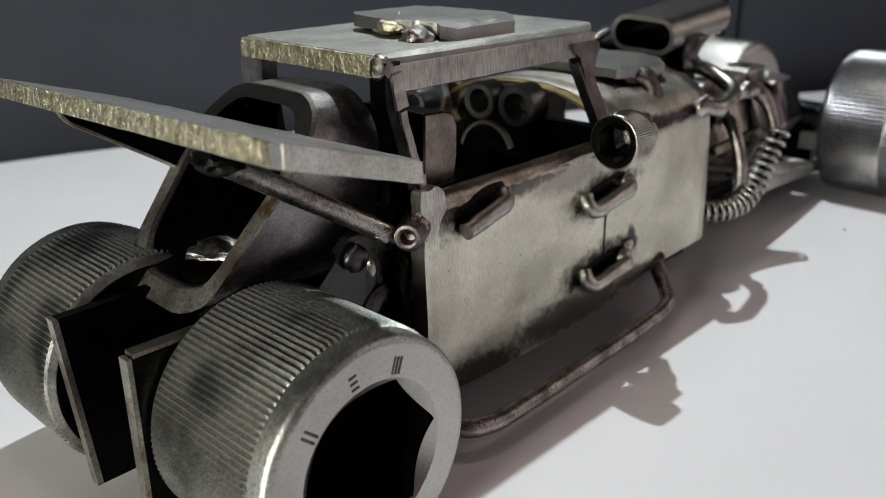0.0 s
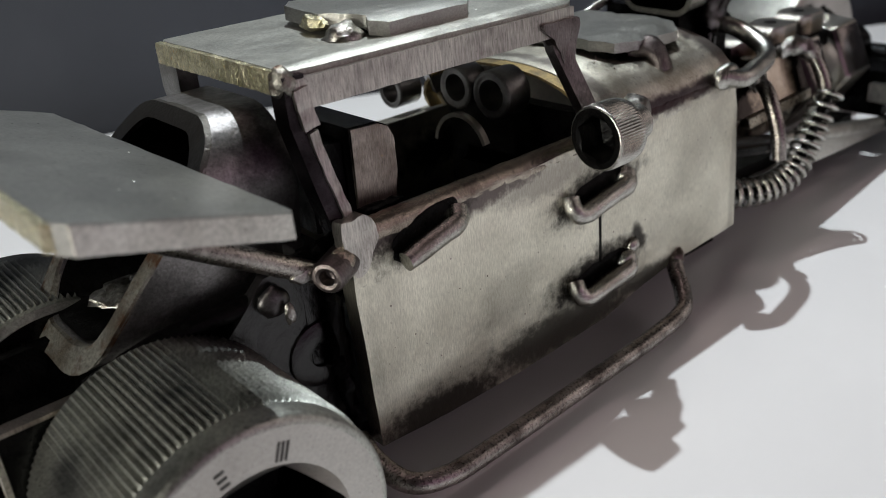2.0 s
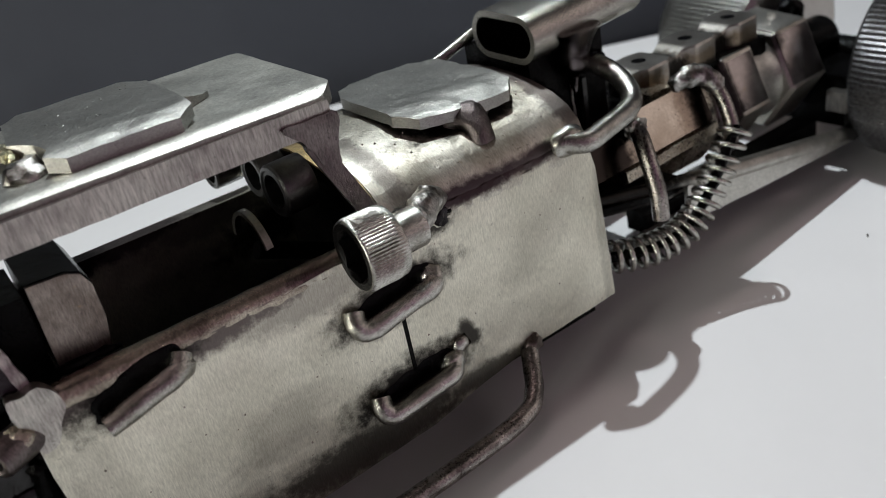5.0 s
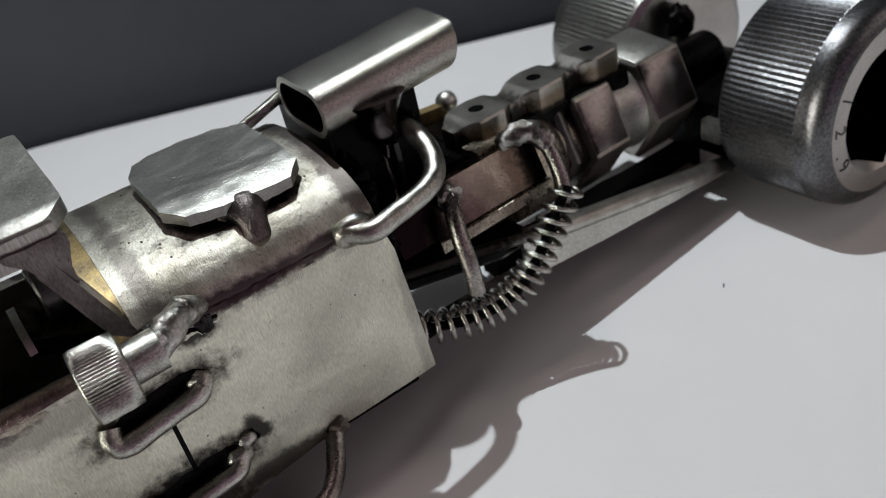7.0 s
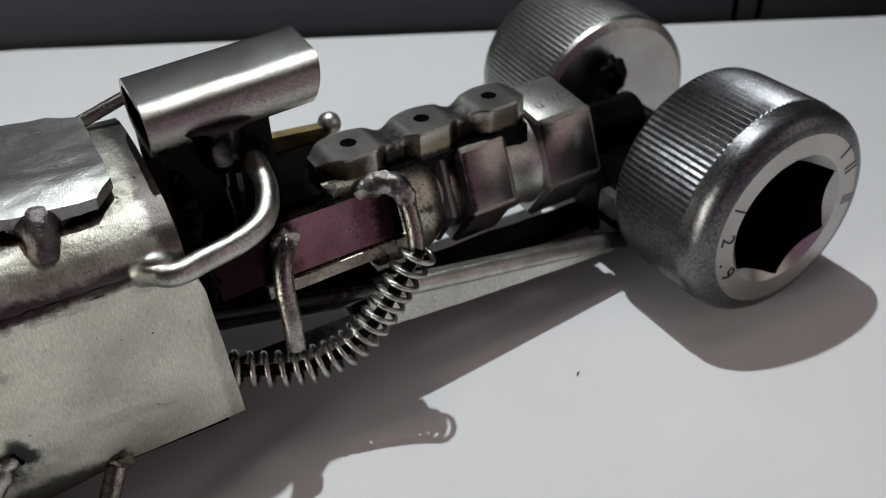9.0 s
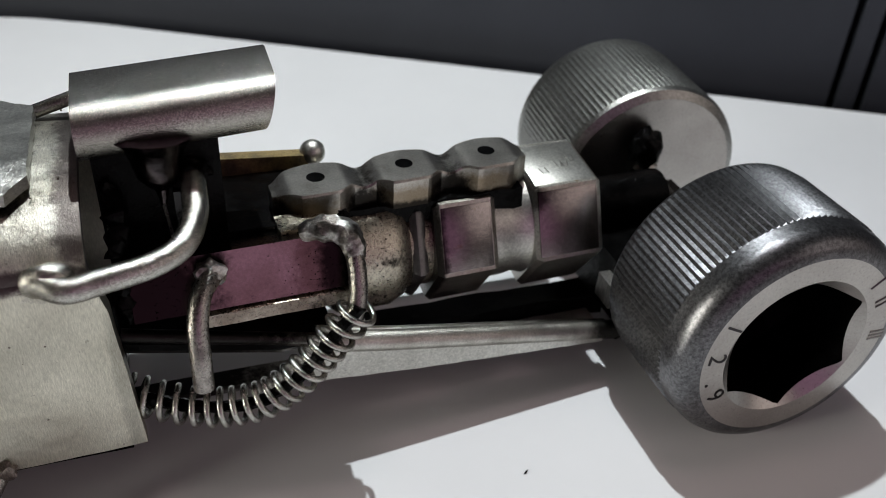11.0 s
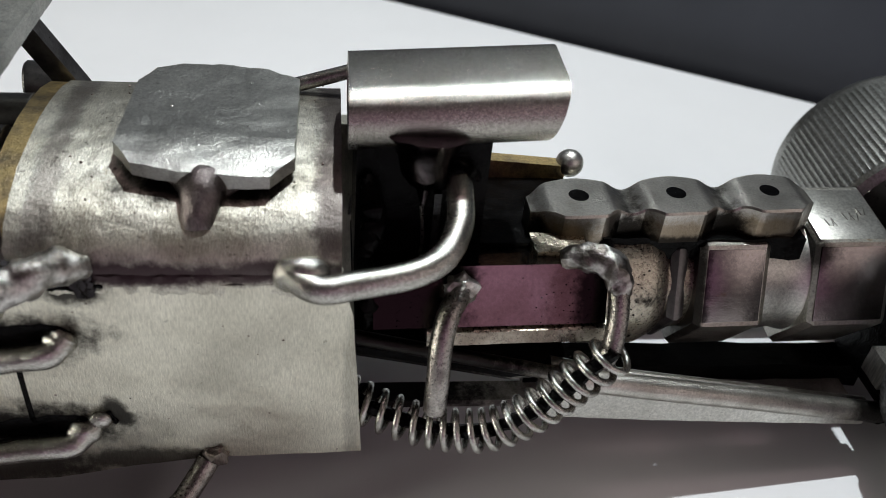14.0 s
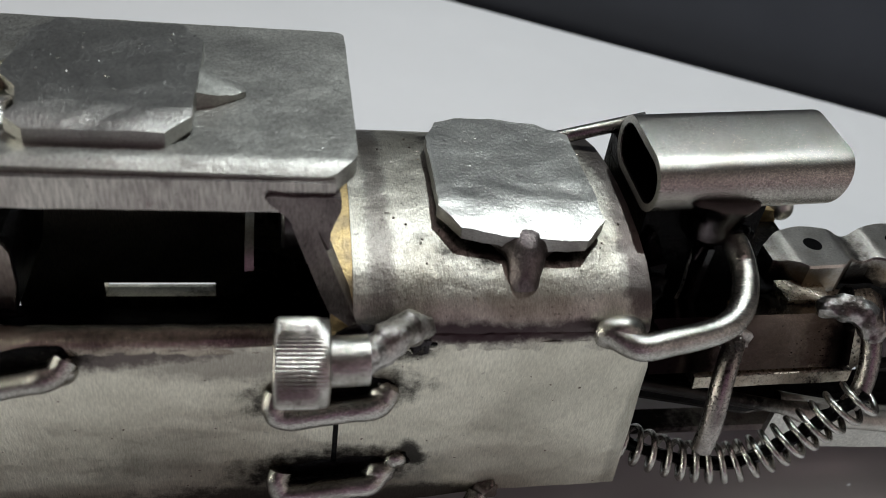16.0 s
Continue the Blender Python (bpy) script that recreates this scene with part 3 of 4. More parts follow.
part("bracket_side", worn(bevel(box(159.2, 159.8, 28.9, 30.2, 6.0, 15.0), 0.2), 1.0, 0.15, 0.8, "yz"), BRASSY, car)
part("front_axle", tube([(-24.5, 4, 15), (-31.5, 24, 15)], 3.0, 24), SOOT_SHADE, car, "black front axle")

# side panels
side = [(-0.6, 5.6), (10, 4.9), (24, 4.6), (42, 5.2), (52, 7.2), (60, 8.2), (77.0, 8.6), (76.6, 16), (75.7, 30.0), (74.6, 34.5),
        (48, 33.8), (34, 34.0), (20, 33.4), (8, 33.0), (1.0, 32.8), (-1.6, 31), (-1.6, 28.0)]
bm = worn(bevel(prism(side, on_xz, 0.0, 2.6), 0.45, 2), 2.6, 0.09, 0.22, "xz")
part("side_panel", bm, BRUSHED, car, "brushed steel side panel, blackened in patches along its edges")
for u0, u1, z0, z1 in ((-1, 10.6, 5.2, 33), (25.8, 44, 5.4, 33), (10.6, 25.8, 5.0, 10.2), (10.6, 25.8, 12.8, 33), (44, 76.5, 8.4, 34)):
    part("far_panel", box(u0, u1, 34.0, 36.6, z0, z1), BRUSHED, car)
lip = [(0.1, 32.4), (-0.02, 33.2), (0.05, 33.9), (0.4, 34.6), (1.0, 35.05), (1.8, 35.2), (2.5, 34.9), (2.8, 34.2), (2.5, 32.5)]
part("panel_lip", worn(prism(lip, on_yz, 1.5, 43.5), 1.0, 0.10, 0.5, "x"), LIP, car, "rolled browned top lip of the panel", 60)
part("door_seam", box(40.75, 41.35, -0.06, 0.3, 12.5, 24.5), SOOT_SHADE, car, "dark vertical seam")
# black tub between the panels; the cab's own shade is part of that black
part("tub_floor", bevel(box(-4, 75, 2.6, 34.0, 5.5, 8.5), 0.4), SOOT_SHADE, car, "black floor pan")
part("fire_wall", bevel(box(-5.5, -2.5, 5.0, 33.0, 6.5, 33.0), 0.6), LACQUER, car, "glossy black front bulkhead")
part("rear_bulkhead", bevel(box(43.5, 46, 2.6, 34.0, 8.5, 36.0), 0.4), SOOT_SHADE, car)

def dome(bm, y_from, y_to, drop):
    """Cuts a plate into rows and bends its near margin down."""
    for k in range(9):
        y = y_to + (y_from - y_to) * (k + 0.5) / 9 * 1.3
        bmesh.ops.bisect_plane(bm, geom=bm.verts[:] + bm.edges[:] + bm.faces[:], plane_co=(0, y, 0), plane_no=(0, 1, 0))
    for vert in bm.verts:
        s_ = min(1.0, max(0.0, (y_from - vert.co.y) / (y_from - y_to)))
        vert.co.z -= drop * s_ * s_ + 0.12 * noise.noise(vert.co * 0.25)
    return bm


# roof
RZ = 51.2
roof = round_corners([(-4.4, 4.2), (39.6, 3.6), (42.0, 6.0), (42.0, 32.6), (-4.0, 33.0)], 1.2, 3)
bm = worn(dome(bevel(prism(roof, on_xy, RZ - 0.2, RZ + 1.9), 0.7, 3), 6.0, 3.6, 0.75), 1.2, 0.055, 0.4, "xy")
roof_ob = part("roof_plate", bm, ROOF, car, "worn rolled-steel roof plate")
bm = box(-3.6, 39.8, 3.2, 4.6, RZ - 2.6, RZ + 0.75)
part("roof_edge_bar", worn(bevel(bm, 0.6, 3), 1.3, 0.08, 0.5, "x"), EDGEBAR, roof_ob, "heat-browned bright edge bar")
bm = worn(bevel(box(-4.9, -4.0, 4.6, 32.8, RZ - 0.8, RZ + 1.8), 0.5, 3), 0.4, 0.11, 1.5, "yz")
part("torn_edge", bm, EDGE, roof_ob, "rough torch-cut yellowish edge")

# roof hatch plate
hat = [(8.4, 15.5), (10.6, 13.0), (11.2, 9.8), (10.4, 8.4), (12.2, 6.8), (24.4, 6.8), (26.6, 9.0), (26.8, 24.0), (24, 27.5), (12, 27.5), (9.6, 25)]
bm = worn(dome(bevel(prism(hat, on_xy, RZ + 2.6, RZ + 4.3), 0.5, 3), 12.0, 6.8, 0.8), 1.1, 0.13, 0.5, "xy", 2.0)
hatch = part("roof_hatch", bm, PLATE, car, "chamfered steel hatch plate on the roof")
part("hatch_weld", blob((8.6, 11.0, RZ + 2.0), (2.3, 2.4, 1.7), 1.0, 0.35), WELD, hatch, "lumpy weld")
lug = round_corners([(25.6, 13.4), (28.4, 14.4), (31.4, 16.6), (31.0, 17.8), (28.2, 18.4), (25.6, 19.4)], 0.8, 3)
bm = worn(bevel(prism(lug, on_xy, RZ + 1.6, RZ + 3.9), 0.7, 3), 0.9, 0.2, 0.45, "xy", 4.0)
for vert in bm.verts:
    if vert.co.z > RZ + 2.4:
        vert.co.z -= 0.28 * max(0.0, vert.co.x - 26.5) * (1 + 0.12 * abs(vert.co.y - 16.6))
part("hatch_weld", bm, ROOF, hatch, "flat three-cornered weld lug between hatch and roof")
part("rust_weld", worn(blob((8.2, 16.5, RZ + 3.2), (1.0, 2.4, 1.0), 1.7, 0.4), 9, 0.1), EDGE, hatch, "rusty yellow weld lump")
# Black spacer keeps the gap under the hatch dark like its shadow.
part("hatch_spacer", box(11.6, 25.4, 8.2, 25, RZ + 1.6, RZ + 2.7), SOOT_SHADE, hatch)

# posts
def flat_bar(pts, wide, thick, across, bm=None):
    """A flat bar along the points; across: the direction of its width."""
    bm = bm or bmesh.new()
    pts = [Vector(q) for q in pts]
    wv = Vector(across).normalized()
    rings = []
    for i, q in enumerate(pts):
        t = (pts[min(i + 1, len(pts) - 1)] - pts[max(i - 1, 0)]).normalized()
        n = t.cross(wv).normalized()
        rings.append([bm.verts.new(q + wv * wide / 2 * a + n * thick / 2 * c) for a, c in ((-1, -1), (1, -1), (1, 1), (-1, 1))])
    for a, c in zip(rings, rings[1:]):
        for k in range(4):
            bm.faces.new((a[k], a[(k + 1) % 4], c[(k + 1) % 4], c[k]))
    bm.faces.new(rings[0][::-1])
    bm.faces.new(rings[-1])
    return bm


part("windscreen_post", bevel(flat_bar([(-3.4, 4.7, 52.4), (-3.4, 4.6, 47.5), (-2.0, 3.6, 40), (-0.6, 2.6, 33.5)], 2.8, 2.6, (0, 1, 0)), 0.7, 3), POST, car,
     "bent flat windscreen post, dark, with its bright side painted on")
# Pale strips put the lit near side of the post into colour.
for smear, wide in (([(-2.9, 3.15, 51.0), (-2.75, 3.05, 49.0), (-2.3, 2.9, 46.6)], 1.9), ([(-2.3, 2.85, 46.2), (-1.7, 2.45, 43.0), (-0.9, 1.95, 39.4), (-0.2, 1.4, 36.0)], 1.1)):
    part("post_side", worn(bevel(flat_bar(smear, wide, 0.5, (1, 0, 0.2)), 0.2), 0.8, 0.16, 0.7, "xz", 1.0), EDGEBAR, car, "pale violet smear on the post")
part("corner_weld", blob((-4.0, 4.6, 51.6), (1.4, 1.6, 1.8), 2.4, 0.18), RIM, car, "round weld at the roof corner")
part("windscreen_post", bevel(flat_bar([(-3.4, 30.8, 52.4), (-3.4, 31.0, 47.5), (-2.0, 32, 40), (-0.6, 33, 33.5)], 5.0, 2.6, (0, 1, 0)), 0.7, 3), DARK, car)
part("rear_post", bevel(flat_bar([(36.8, 4.4, 50.0), (37.2, 4.0, 47), (39.8, 2.6, 40.5), (41.7, 1.8, 36.0)], 2.3, 2.2, (1, -0.2, 0.3)), 0.5, 3), TWILIGHT, car,
     "slanted flat rear roof post")
part("rear_post", bevel(flat_bar([(36.8, 32.6, 50.0), (37.2, 33, 47), (40.4, 34.2, 40.5), (42.6, 35, 36.0)], 3.0, 2.2, (1, -0.2, 0.3)), 0.5), DARK, car)
gusset_edge = [(33.0, 50.6), (40.6, 50.6), (40.2, 48.6), (39.4, 46.4), (39.6, 44.0), (37.4, 44.4), (36.6, 46.6), (35.2, 48.4)]
part("post_weld", worn(bevel(prism(round_corners(gusset_edge, 0.8, 2), on_xz, 2.7, 4.6), 0.5, 3), 0.8, 0.16, 0.9, "xz", 2.0), TWILIGHT, car, "pitted violet weld at the roof post")
foot = [(-2.6, 36.6), (-1.2, 36.2), (0.6, 36.8), (1.9, 35.4), (2.5, 33.4), (1.2, 31.8), (0.3, 29.6), (-1.3, 29.2), (-2.0, 31.4), (-2.5, 33.6)]
part("post_weld", worn(bevel(prism(round_corners(foot, 0.7, 2), on_xz, -0.3, 1.4), 0.4, 3), 0.8, 0.18, 0.6, "xz", 3.0), EDGEBAR, car, "ground weld at the post foot")

# door handles: weld-ended rod pieces on the near panel
def handle(p0, p1, r, ends, curl=True, name="door_handle"):
    p0, p1 = Vector(p0), Vector(p1)
    line_ = [p0, p0.lerp(p1, 0.5), p1, p1 + Vector((1.1, 0.5, 0.35)), p1 + Vector((1.9, 1.4, 1.2))]
    if curl:
        line_ = [p0 + Vector((-0.9, 1.6, 2.2)), p0 + Vector((-1.2, 0.7, 1.0))] + line_
    ob = part(name, roughen(tube(curve_points(line_, 6), r, 16), 0.12, 0.6, p0.x), ROD, car, "short round rod welded on as a door handle", 60)
    for q, rad, sd in ends:
        part("weld_bead", roughen(blob(q, rad, sd, 0.15), 0.12, 0.9, sd), ROD, ob, "", 60)
    # The bed's black is soot plus the dark reflection above the rod.
    d = (p1 - p0).normalized()
    bed = tube([(p0 - d * 0.8) + (p1 - p0 + d * 3.4) * k / 14 for k in range(15)], 2.3, 14, taper=lambda q: 0.3 + 0.7 * math.sin(math.pi * q) ** 0.35)
    for vert in bed.verts:
        vert.co.y = 0.05 + (vert.co.y - p0.y) * 0.13
        vert.co.z += 0.9
    part("handle_bed", roughen(bed, 0.15, 0.7, p0.x), SOOT_SHADE, ob, "black bed of soot and painted dark reflection round the handle")
    return ob


handle((4.8, -1.5, 29.6), (12.4, -1.5, 31.5), 1.3, [((13.9, -0.6, 31.6), (1.5, 1.3, 1.5), 1.0)], False)
handle((35.5, -1.7, 25.0), (44.6, -1.7, 26.4), 1.4, [((46.0, -0.7, 27.1), (1.7, 1.3, 1.5), 3.0)])
handle((36.0, -1.9, 12.0), (44.8, -1.9, 12.9), 1.4, [((46.4, -0.8, 13.9), (1.9, 1.3, 1.5), 5.0), ((48.3, -0.4, 15.3), (1.3, 0.7, 1.2), 6.0)])
part("weld_spatter", blob((49.2, 0, 15.2), (0.7, 0.5, 0.9), 7.0, 0.6), SOOT_SHADE, car)

# mirror: a small cap screw
mir, u, w = cap_head((34.2, -4.9, 36.8), (-1, 0.02, 0), 4.3, 5.3, 5.5, 70, 4.4, 0.3, ROD, SOOT_SHADE, car, "mirror_screw", "small knurled cap screw welded on as a mirror", 0.2, 0.026, 0.4, smooth=0.0, band=1.1)
part("screw_shank", tube([(39.4, -4.9, 36.8), (43.2, -4.7, 36.8)], 2.5, 28), ROD, mir)
bm = tube(curve_points([(42.4, -4.6, 36.9), (44.2, -3.8, 37.2), (46.2, -2.2, 37.4), (47.8, -0.8, 37.0), (49.2, 0.4, 36.4)], 5), 2.2, 18, taper=lambda q: 1.0 - 0.3 * q)
part("weld_bead", roughen(roughen(bm, 0.8, 0.42), 0.35, 1.1, 2.0), WELD, mir, "shiny lumpy weld", 60)
part("weld_bead", blob((49.2, 0.0, 34.2), (1.1, 0.6, 1.4), 8.2, 0.6), POST, mir)
part("weld_bead", blob((42.6, -1.4, 36.0), (2.4, 1.7, 1.9), 9.4, 0.2), POST, mir)

# running board rail
part("step_rail", tube(curve_points([(59.3, -0.3, 8.0), (58.0, -2.0, 6.6), (56.0, -4.4, 5.0), (52.5, -6.4, 4.0), (42, -7.4, 3.7), (10, -8.4, 3.8), (2, -8.2, 4.0), (-2.0, -6.4, 4.6), (-3.4, -2.5, 6.2), (-3.0, 1.5, 7.4)], 6), 1.35, 16),
     ROD_DARK, car, "dark bent round rod used as a step rail")
part("weld_bead", blob((60.2, -0.2, 8.6), (1.5, 1.0, 1.6), 9.0, 0.3), BURNT, car)

# seat and cab
seat = [(3.4, 34.2), (9.0, 34.2), (9.7, 38), (9.7, 42.2), (9.0, 43.7), (7.6, 44.4), (3.6, 44.6)]
seat_ob = part("seat_back", bevel(prism(seat, on_xz, 5.2, 17.0), 0.5), SOOT_SHADE, car, "black steel seat block with a browned sawn face")
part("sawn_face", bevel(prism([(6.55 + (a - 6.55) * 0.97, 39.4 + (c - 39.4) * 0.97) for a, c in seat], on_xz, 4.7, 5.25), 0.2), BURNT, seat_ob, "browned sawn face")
part("seat_brace", bevel(box(-1.5, 3.2, 6.4, 16, 33, 43), 0.6), SOOT_SHADE, car)
for c, r, ln in (((34.6, 38.2, 36.6), 2.7, 4.5), ((35.8, 23.4, 39.1), 3.1, 4.0), ((34.9, 14.7, 39.4), 3.4, 4.5)):
    t_ob = part("exhaust_stub", lathe([(0, r * 0.68), (0, r), (0.4, r * 1.05), (ln, r * 1.05), (ln, r * 0.68), (0, r * 0.68)], c, (1, 0.05, 0), 36), DARK, car,
                "dark short tube behind the seats")
    part("tube_lip", lathe([(-0.1, r * 0.82), (-0.16, r * 0.9), (-0.1, r * 0.98), (0.2, r * 1.06)], c, (1, 0.05, 0), 36), DARK, t_ob, "worn bright lip")
arc = [(31.4, 17.6 + 5.4 * math.cos(a), 31.6 + 5.4 * math.sin(a)) for a in [math.radians(d) for d in range(10, 161, 10)]]
part("steering_ring", flat_bar(arc, 1.0, 0.6, (1, 0.1, 0)), LINK, car, "small steel ring")
part("steering_column", tube([(31.4, 17.6, 31.6), (43, 18, 26)], 1.2, 12), SOOT_SHADE, car)

# hood over the engine end
def hood_section(scale):
    pts = [(1.5, 33.4), (0.5, 34.5), (0.2, 35.6), (0.9, 37.4), (2.8, 39.3), (5.6, 40.7), (9.5, 41.8), (14, 42.4), (18.3, 42.6)]
    pts = pts + [(36.6 - y, z) for y, z in pts[-2::-1]]
    return [(18.3 + (y - 18.3) * scale, 33 + (z - 33) * scale) for y, z in pts]


def shell(sec_out, sec_in, x0, x1, cols=10):
    bm = bmesh.new()
    grid = []
    for sec in (sec_out, sec_in):
        grid.append([[bm.verts.new((x0 + (x1 - x0) * c / cols, y, z)) for y, z in sec] for c in range(cols + 1)])
    n = len(sec_out)
    for g in grid:
        for c in range(cols):
            for k in range(n - 1):
                bm.faces.new((g[c][k], g[c][k + 1], g[c + 1][k + 1], g[c + 1][k]))
    for c in (0, cols):
        for k in range(n - 1):
            bm.faces.new((grid[0][c][k], grid[0][c][k + 1], grid[1][c][k + 1], grid[1][c][k]))
    for k in (0, n - 1):
        for c in range(cols):
            bm.faces.new((grid[0][c][k], grid[0][c + 1][k], grid[1][c + 1][k], grid[1][c][k]))
    return bm


hood = part("hood", roughen(shell(hood_section(1.0), hood_section(0.88), 42.1, 74.4, 24), 0.05, 0.25), GROUND, car, "arched ground-steel engine hood with brown heat marks and a painted plate shadow", 50)
part("hood_lip", shell(hood_section(0.985), hood_section(0.95), 39.8, 42.2, 3), BRASSY, hood, "rusty brown inner lip")

joint = [(0.15, 32.6), (-0.02, 33.4), (-0.02, 34.3), (0.12, 35.2), (0.6, 35.7), (1.8, 33.0)]
part("joint_weld", worn(bevel(prism(joint, on_yz, 46.0, 74.3), 0.2), 0.7, 0.26, 0.8, "x"), GROUND, hood, "ground-down weld joining hood and panel")
plate = [(53.2, 27.5), (51.6, 24), (51.4, 10.5), (53.6, 7.4), (58.0, 6.4), (63, 6.0), (67.2, 6.0), (69.6, 8.6), (69.6, 25.6), (66, 27.6), (60, 28.8), (56, 28.6)]
pl = part("hood_plate", worn(dome(bevel(prism(plate, on_xy, 43.0, 44.5), 0.45, 3), 13.0, 6.0, 1.1), 1.1, 0.15, 0.5, "xy", 5.0), PLATE, car, "chamfered steel plate standing on the hood")
# Black spacer stands for the shadow between plate and hood.
part("plate_spacer", bevel(box(54.5, 67, 9.0, 25, 41.4, 43.2), 0.3), SOOT_SHADE, pl, "black filler for the shadow under the plate")
bm = tube(curve_points([(60.6, 7.4, 41.4), (60.5, 6.3, 41.7), (60.4, 5.3, 41.4), (60.3, 4.5, 40.7), (60.2, 3.9, 39.9), (60.2, 3.6, 38.9)], 6), 1.2, 20,
          taper=lambda q: 1.1 + 1.2 * (1 - q) ** 3)
for vert in bm.verts:
    vert.co.x = 60.3 + (vert.co.x - 60.3) * 1.3
part("plate_tab", roughen(bm, 0.22, 0.6), TWILIGHT, pl, "lumpy weld tab joining the plate to the hood")

# intake tube on its stem
def obround(hw, hh, n=16):
    r = hh
    pts = []
    for s in (1, -1):
        for k in range(n + 1):
            a = math.pi / 2 - math.pi * k / n
            pts.append((s * (hw - r + r * math.cos(a)), s * r * math.sin(a)))
    return pts


def obround_tube(x0, x1, c0, c1, hw, hh, wall, lean, slant):
    bm = bmesh.new()
    outer, inner = obround(hw, hh), obround(hw - wall, hh - wall)
    rings = []
    for sec in (outer, inner):
        for end, x, c in ((0, x0, c0), (1, x1, c1)):
            row = []
            for y, z in sec:
                yy, zz = y * math.cos(lean) - z * math.sin(lean), y * math.sin(lean) + z * math.cos(lean)
                row.append(bm.verts.new((x + (slant * (zz) if end else 0.0), c[0] + yy, c[1] + zz)))
            rings.append(row)
    n = len(outer)
    o0, o1, i0, i1 = rings
    for a, c in ((o0, o1), (i1, i0), (i0, o0), (o1, i1)):
        for k in range(n):
            bm.faces.new((a[k], a[(k + 1) % n], c[(k + 1) % n], c[k]))
    return bm


intake = part("intake_tube", obround_tube(75.0, 96.9, (15.8, 47.1), (15.6, 48.9), 7.0, 3.5, 0.9, 0.04, 0.25), SATIN, car, "flattened satin steel tube, open at its ends", 40)
# Black lining paints the shade inside the open tube.
part("intake_lining", obround_tube(75.2, 96.6, (15.8, 47.1), (15.6, 48.9), 6.05, 2.55, 0.1, 0.04, 0.25), SOOT_SHADE, intake, "inside of the tube, its shade painted black")
part("intake_stem", roughen(lathe([(-0.8, 5.0), (0.4, 4.1), (1.6, 3.3), (3, 2.9), (4.6, 2.6), (5.8, 1.8), (6.6, 0.9), (8.6, 0.35)], (83.4, 11.4, 45.6), (0, -0.06, -1), 24, close=True), 0.25, 0.5), STEM, intake, "dark glossy welded stem")
part("stem_seam", tube(curve_points([(83.2, 11.2, 40.0), (83.4, 11.8, 36), (83.8, 11.9, 31), (83.2, 11.9, 27)], 5), 0.22, 8), ROD_DARK, intake, "thin raised seam below the stem")
part("air_box", bevel(box(76.0, 90.6, 12.0, 27, 24, 44.6), 0.8), SOOT_SHADE, car, "glossy black air box")
part("air_box_fin", bevel(box(84.6, 85.4, 10.6, 12.4, 26, 38.5), 0.3), LACQUER, car)
part("bent_pipe", tube(curve_points([(69.4, -1.0, 36.4), (72.2, -2.6, 35.8), (76, -2.2, 36.1), (81.5, -1.0, 36.5), (84.8, 1.0, 37.2), (86.6, 4.4, 38.5), (87.0, 8.0, 39.8), (87.0, 12.4, 40.6)], 7), 1.5, 18), ROD, car, "shiny bent steel pipe")
part("weld_bead", roughen(blob((70.5, -0.9, 36.2), (2.9, 1.7, 2.1), 11.0, 0.1), 0.1, 0.6), ROD, car)
part("stay_rod", tube([(68, 28, 42.2), (80, 27, 46.4)], 0.9, 12), ROD, car)

# engine: square bar, hooks and spring
def bar_pt(u_, v_, d):
    """u: across the leaning section (y, z at x = 78), d: along x; the bar climbs slightly."""
    return (d, u_, v_ + (d - 78) * 0.033)


bar_ob = part("square_bar", bevel(prism([(2.9, 25.5), (5.8, 31.9), (12.4, 29.2), (9.6, 22.6)], bar_pt, 78, 104.4), 0.35), BAR, car, "square steel bar browned by heat at its ends")
part("bar_ledge", worn(bevel(prism([(2.2, 23.4), (2.5, 25.0), (4.4, 25.4), (4.4, 23.4)], bar_pt, 84, 104.8), 0.25), 2.0, 0.1, 0.4, "x"), BARREL, car, "narrow tan ledge along the foot of the bar")
part("zinc_collar", worn(bevel(box(96.6, 103.0, 8.8, 12.6, 28.5, 31.9), 0.7, 3), 0.8, 0.35, 0.6), BARREL, car, "lumpy zinc collar behind the bar")
part("bar_weld", blob((87.2, 3.2, 31.0), (1.8, 1.4, 1.7), 12.0, 0.5), WELD, car)
part("hook_rod", tube(curve_points([(87.6, 3.2, 30.8), (86.0, 0.8, 30.0), (85.1, -1.2, 27.0), (84.9, -2.6, 23.0), (84.8, -3.0, 18.9)], 6), 1.3, 14), ROD_DARK, car, "hanging hook of dark rod")
part("spring_hanger", tube(curve_points([(101.0, 6.6, 32.9), (103.0, 5.0, 33.4), (104.6, 3.0, 32.2), (104.9, 1.2, 29.5), (104.5, -0.4, 26.0), (103.5, -1.0, 23.6)], 6), 1.2, 14), ROD_DARK, car, "bent rod that carries the spring")
part("weld_bead", roughen(tube(curve_points([(98.6, 6.2, 33.0), (101.2, 5.6, 33.8), (103.6, 4.6, 33.8), (104.9, 3.0, 32.2), (105.0, 2.0, 30.6)], 6), 1.6, 14, taper=lambda q: 0.15 + 0.95 * math.sin(math.pi * min(1, max(0.0, q))) ** 0.4), 0.4, 0.9), WELD, car, "bright lumpy weld")

SPRING = [(75.5, 3.8, 14.2), (79.5, 2.3, 13.0), (84, 0.7, 12.3), (88, -0.3, 12.3), (92, -1.0, 13.2), (95.6, -1.2, 15.4), (98.8, -1.2, 18.6), (101.6, -1.2, 22.0), (104.6, -1.4, 26.0)]
line = curve_points(SPRING, 60)
turns, rad = 19, 2.3
coil = []
side_v = Vector((0, 1, 0))
